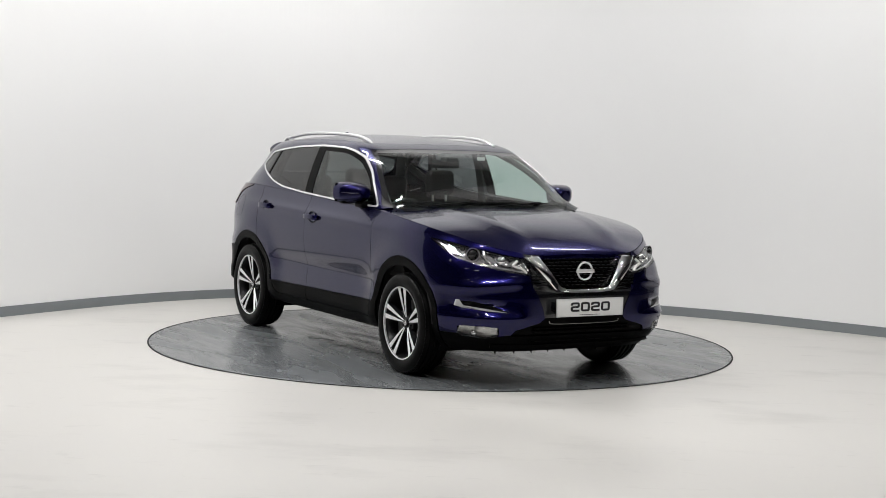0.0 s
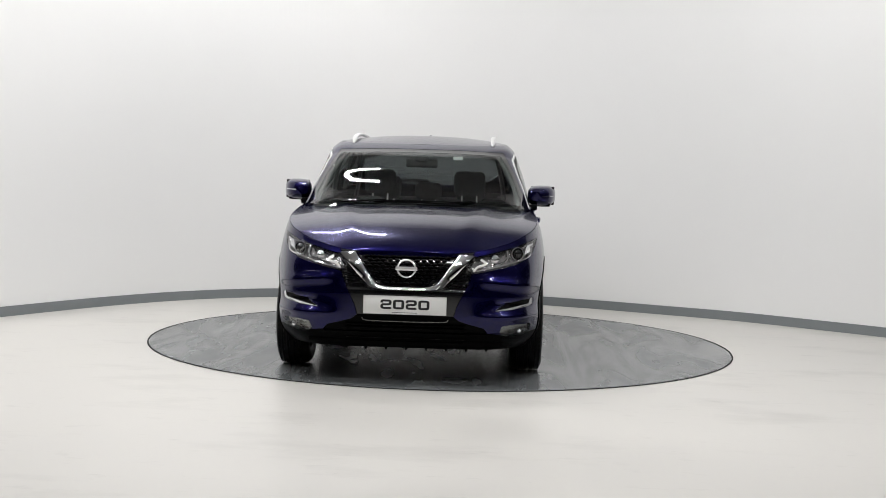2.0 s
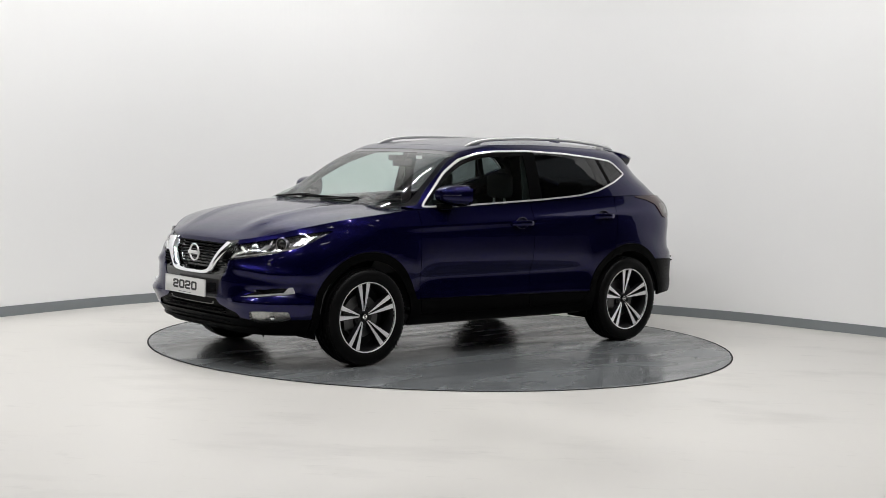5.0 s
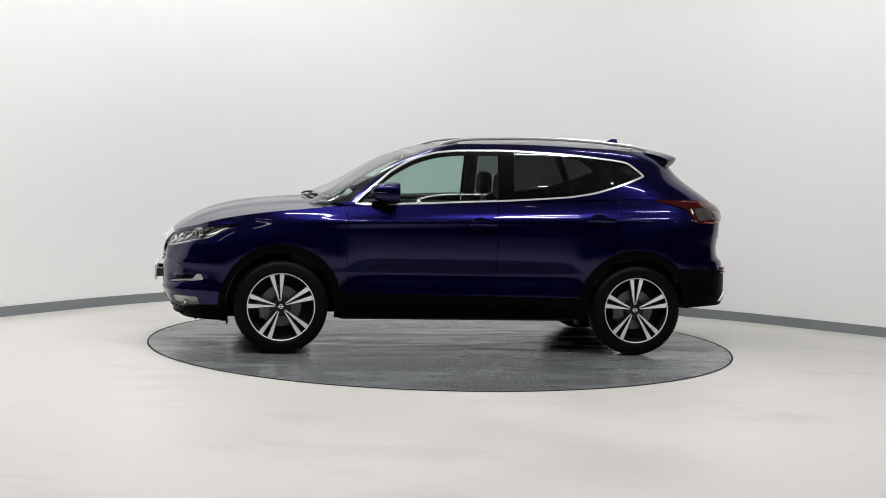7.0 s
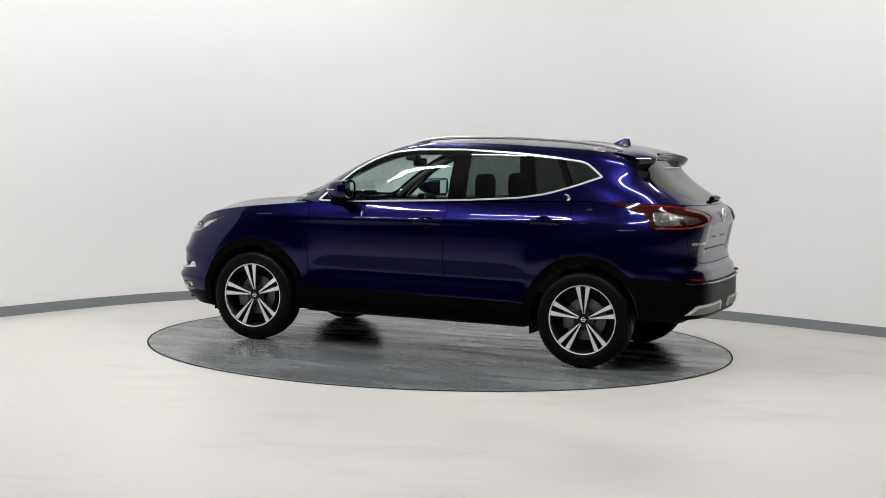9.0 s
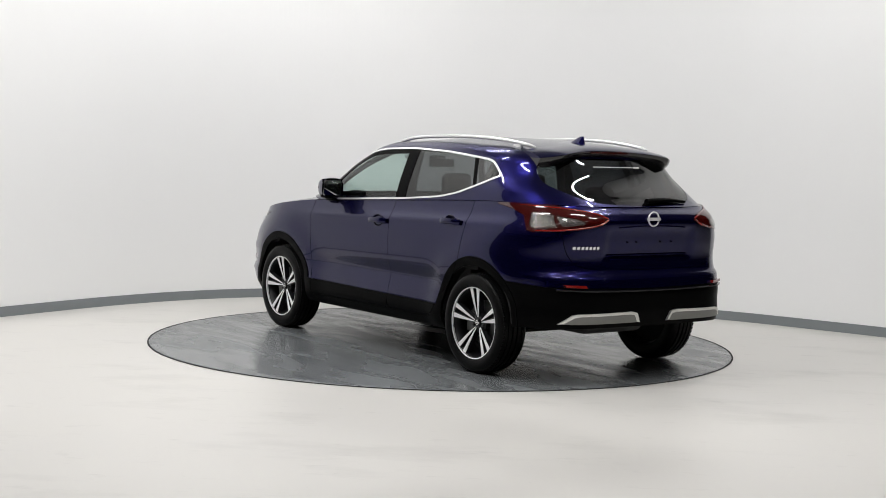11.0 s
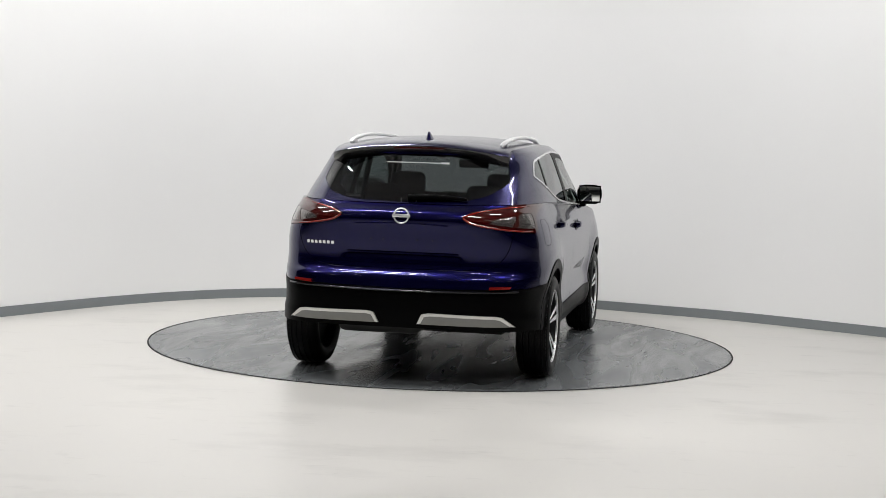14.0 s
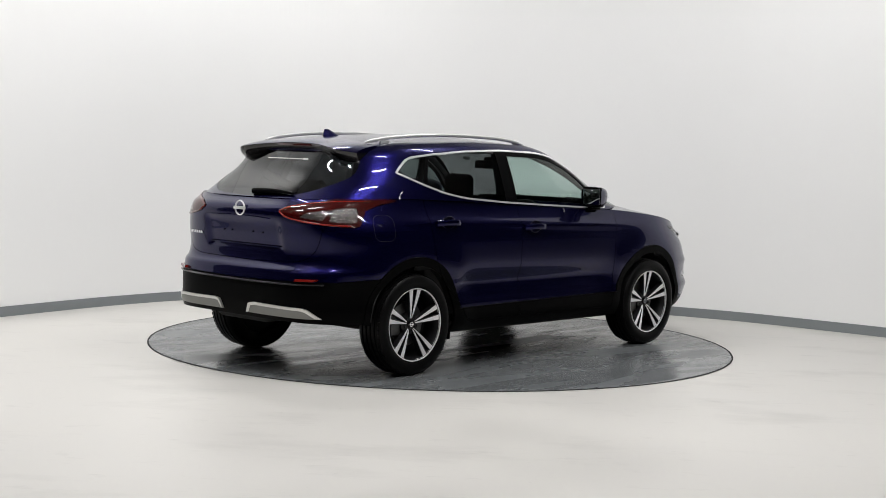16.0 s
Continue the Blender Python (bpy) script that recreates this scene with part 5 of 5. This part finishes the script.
    bmesh.ops.recalc_face_normals(bm, faces=bm.faces[:])
    part("cowl", bm, CLAD, car, "black plastic cowl under the windscreen")
    for y0, y1 in ((-0.62, 0.02), (-0.05, 0.66)):
        pts = [(1.065 - 0.14 * abs(y / 0.75) ** 4, y, 1.128 - 0.01 * abs(y)) for y in np.linspace(y0, y1, 12)]
        bm = sweep(bmesh.new(), pts, 0.008, 0.012, 6)
        wp = part("wiper", bm, CLAD, car, "black wiper blade")
        bm = sweep(bmesh.new(), [(1.10, y0 + 0.05, 1.112), (1.09, (y0 + y1) / 2, 1.135), (1.05, (y0 + y1) / 2 + 0.08, 1.14)], 0.012, 0.007, 6)
        part("wiper_arm", bm, CLAD, wp)


sides()


def cabin():
    # dashboard
    bm = bmesh.new()
    rows = []
    for j in range(13):
        y = -0.70 + 1.40 * j / 12
        hump = 0.035 * bell(y + 0.36, 0.16)
        rows.append([bm.verts.new((x, y, z + (hump if z > 0.95 else 0))) for x, z in ((0.93, 1.02), (0.75, 1.045), (0.55, 1.05), (0.46, 1.03), (0.43, 0.96), (0.50, 0.80), (0.52, 0.5))])
    for a, b in zip(rows, rows[1:]):
        for j in range(6):
            bm.faces.new((a[j], a[j + 1], b[j + 1], b[j]))
    bmesh.ops.recalc_face_normals(bm, faces=bm.faces[:])
    part("dashboard", bm, CABIN, car, "black soft-touch dashboard")
    bm = bmesh.new()
    box(bm, 0.40, 0.445, -0.11, 0.11, 0.90, 1.02, 0.01)
    part("centre_screen", bm, GLOSSBLACK, car)
    bm = bmesh.new()
    box(bm, -0.45, 0.48, -0.11, 0.11, 0.45, 0.68, 0.03)
    part("centre_console", bm, CABIN, car)
    # steering wheel on the right
    sw = new("steering_wheel")
    sw.parent = car
    bm = bmesh.new()
    lathe(bm, [(0.170 + 0.015 * math.cos(a), 0.015 * math.sin(a)) for a in [2 * math.pi * k / 10 for k in range(11)]], 40)
    part("wheel_rim", bm, CABIN, sw)
    bm = bmesh.new()
    box(bm, -0.07, 0.07, -0.03, 0.02, -0.06, 0.05, 0.02, 3)
    box(bm, -0.16, 0.16, -0.012, 0.012, -0.018, 0.018, 0.006)
    box(bm, -0.02, 0.02, -0.012, 0.012, -0.165, -0.03, 0.006)
    part("wheel_boss", bm, CABIN, sw)
    sw.matrix_basis = pose(0.33, -0.36, 0.97, 0, 0, 90) @ pose(0, 0, 0, 25, 0, 0)

    def seat(x, y, wide, rear=False):
        st = new("seat")
        st.parent = car
        tagged(st, "black fabric car seat with headrest")
        st.matrix_basis = pose(x, y, 0.42)
        bm = bmesh.new()
        box(bm, -0.22, 0.28, -wide / 2, wide / 2, 0.0, 0.17, 0.05, 3)
        part("cushion", bm, FABRIC, st)
        bm = bmesh.new()
        box(bm, -0.07, 0.06, -wide / 2, wide / 2, 0.08, 0.66 if not rear else 0.60, 0.055, 4)
        for v in bm.verts:
            if v.co.z > 0.45:
                v.co.y *= 0.88
            v.co.x -= 0.19 + (v.co.z - 0.08) * 0.33
        part("backrest", bm, FABRIC, st)
        for hy in ((0,) if not rear else (-0.36, 0, 0.36)):
            bm = bmesh.new()
            hz = 0.71 if not rear else 0.64
            hw = 0.125 if hy or not rear else 0.115
            box(bm, -0.05, 0.05, hy - hw, hy + hw, hz, hz + (0.20 if hy or not rear else 0.15), 0.048, 4)
            for v in bm.verts:
                v.co.x -= 0.39 - (0.03 if rear else 0)
            part("headrest", bm, FABRIC, st)
            bm = bmesh.new()
            for o in (-0.06, 0.06):
                box(bm, -0.395, -0.38, hy + o - 0.006, hy + o + 0.006, hz - 0.06, hz + 0.03)
            part("headrest_posts", bm, SATIN, st)
        return st

    seat(0.02, 0.36, 0.50)
    seat(0.02, -0.36, 0.50)
    seat(-0.80, 0.0, 1.25, True)
    # roof lining, mirror, pillars and parcel shelf
    bm = bmesh.new()
    rows = []
    for i in range(15):
        x = 0.12 - 1.66 * i / 14
        h = lerp(x, ROOFX, ROOFZ) - 0.022
        half = 0.60 - 0.06 * step(-1.1, -1.6, x)
        rows.append([bm.verts.new((x, half * u, h - 0.008 + 0.03 * (1 - u * u) * step(0.15, -0.55, x))) for u in (-1, -0.6, -0.2, 0.2, 0.6, 1)])
    for a, b in zip(rows, rows[1:]):
        for j in range(5):
            bm.faces.new((a[j], a[j + 1], b[j + 1], b[j]))
    part("headlining", bm, TRIMGREY, car, "grey fabric roof lining")
    bm = bmesh.new()
    box(bm, 0.315, 0.34, -0.12, 0.12, 1.36, 1.425, 0.014, 3)
    rm = part("rear_view_mirror", bm, CABIN, car, "black rear-view mirror")
    bm = bmesh.new()
    box(bm, 0.34, 0.44, -0.05, 0.05, 1.405, 1.45, 0.015, 3)
    part("mirror_mount", bm, CABIN, rm)
    bm = bmesh.new()
    box(bm, -1.95, -1.28, -0.66, 0.66, 1.03, 1.06, 0.01)
    part("parcel_shelf", bm, CABIN, car, "black parcel shelf")
    for s in (1, -1):
        for path, w in (([(-0.31, 0.735, 1.05), (-0.315, 0.715, 1.25), (-0.325, 0.665, 1.48)], 0.05), ([(-1.60, 0.66, 1.08), (-1.52, 0.62, 1.28), (-1.42, 0.58, 1.46)], 0.09),
                        ([(0.84, 0.735, 1.10), (0.64, 0.690, 1.25), (0.40, 0.62, 1.39), (0.14, 0.565, 1.485)], 0.022), ([(-0.95, 0.705, 1.165), (-1.25, 0.690, 1.255), (-1.41, 0.655, 1.335), (-1.40, 0.632, 1.375), (-1.30, 0.618, 1.430)], 0.034), ([(-1.17, 0.715, 1.2), (-1.11, 0.69, 1.35), (-1.05, 0.65, 1.47)], 0.03)):
            bm = sweep(bmesh.new(), curve([(x, s * y, z) for x, y, z in path], 10), w, 0.018, 8, up=Vector((0, 1, 0)))
            part("pillar_trim", bm, CABIN if path[0][0] < 0.5 else PILLARGREY, car, "pillar lining")
        bm = bmesh.new()
        box(bm, -1.15, 0.85, *sorted((s * 0.745, s * 0.79)), 0.5, 1.07, 0.02)
        part("door_card", bm, CABIN, car, "black inner door panel")
    bm = bmesh.new()
    box(bm, 0.395, 0.397, 0.24, 0.31, 1.425, 1.45)
    part("windscreen_sticker", bm, PLATEWHITE, car)


cabin()


for ob in car.children:
    ob.matrix_basis = shift @ ob.matrix_basis


def motions():
    """The turntable turns clockwise, seen from above, and carries the car."""
    rows = [(i * 0.25, pose(0, 0, 0, 0, 0, -59.826 - 15.851 * i * 0.25)) for i in range(65)]
    walk(table, rows)
    walk(car, rows)


motions()
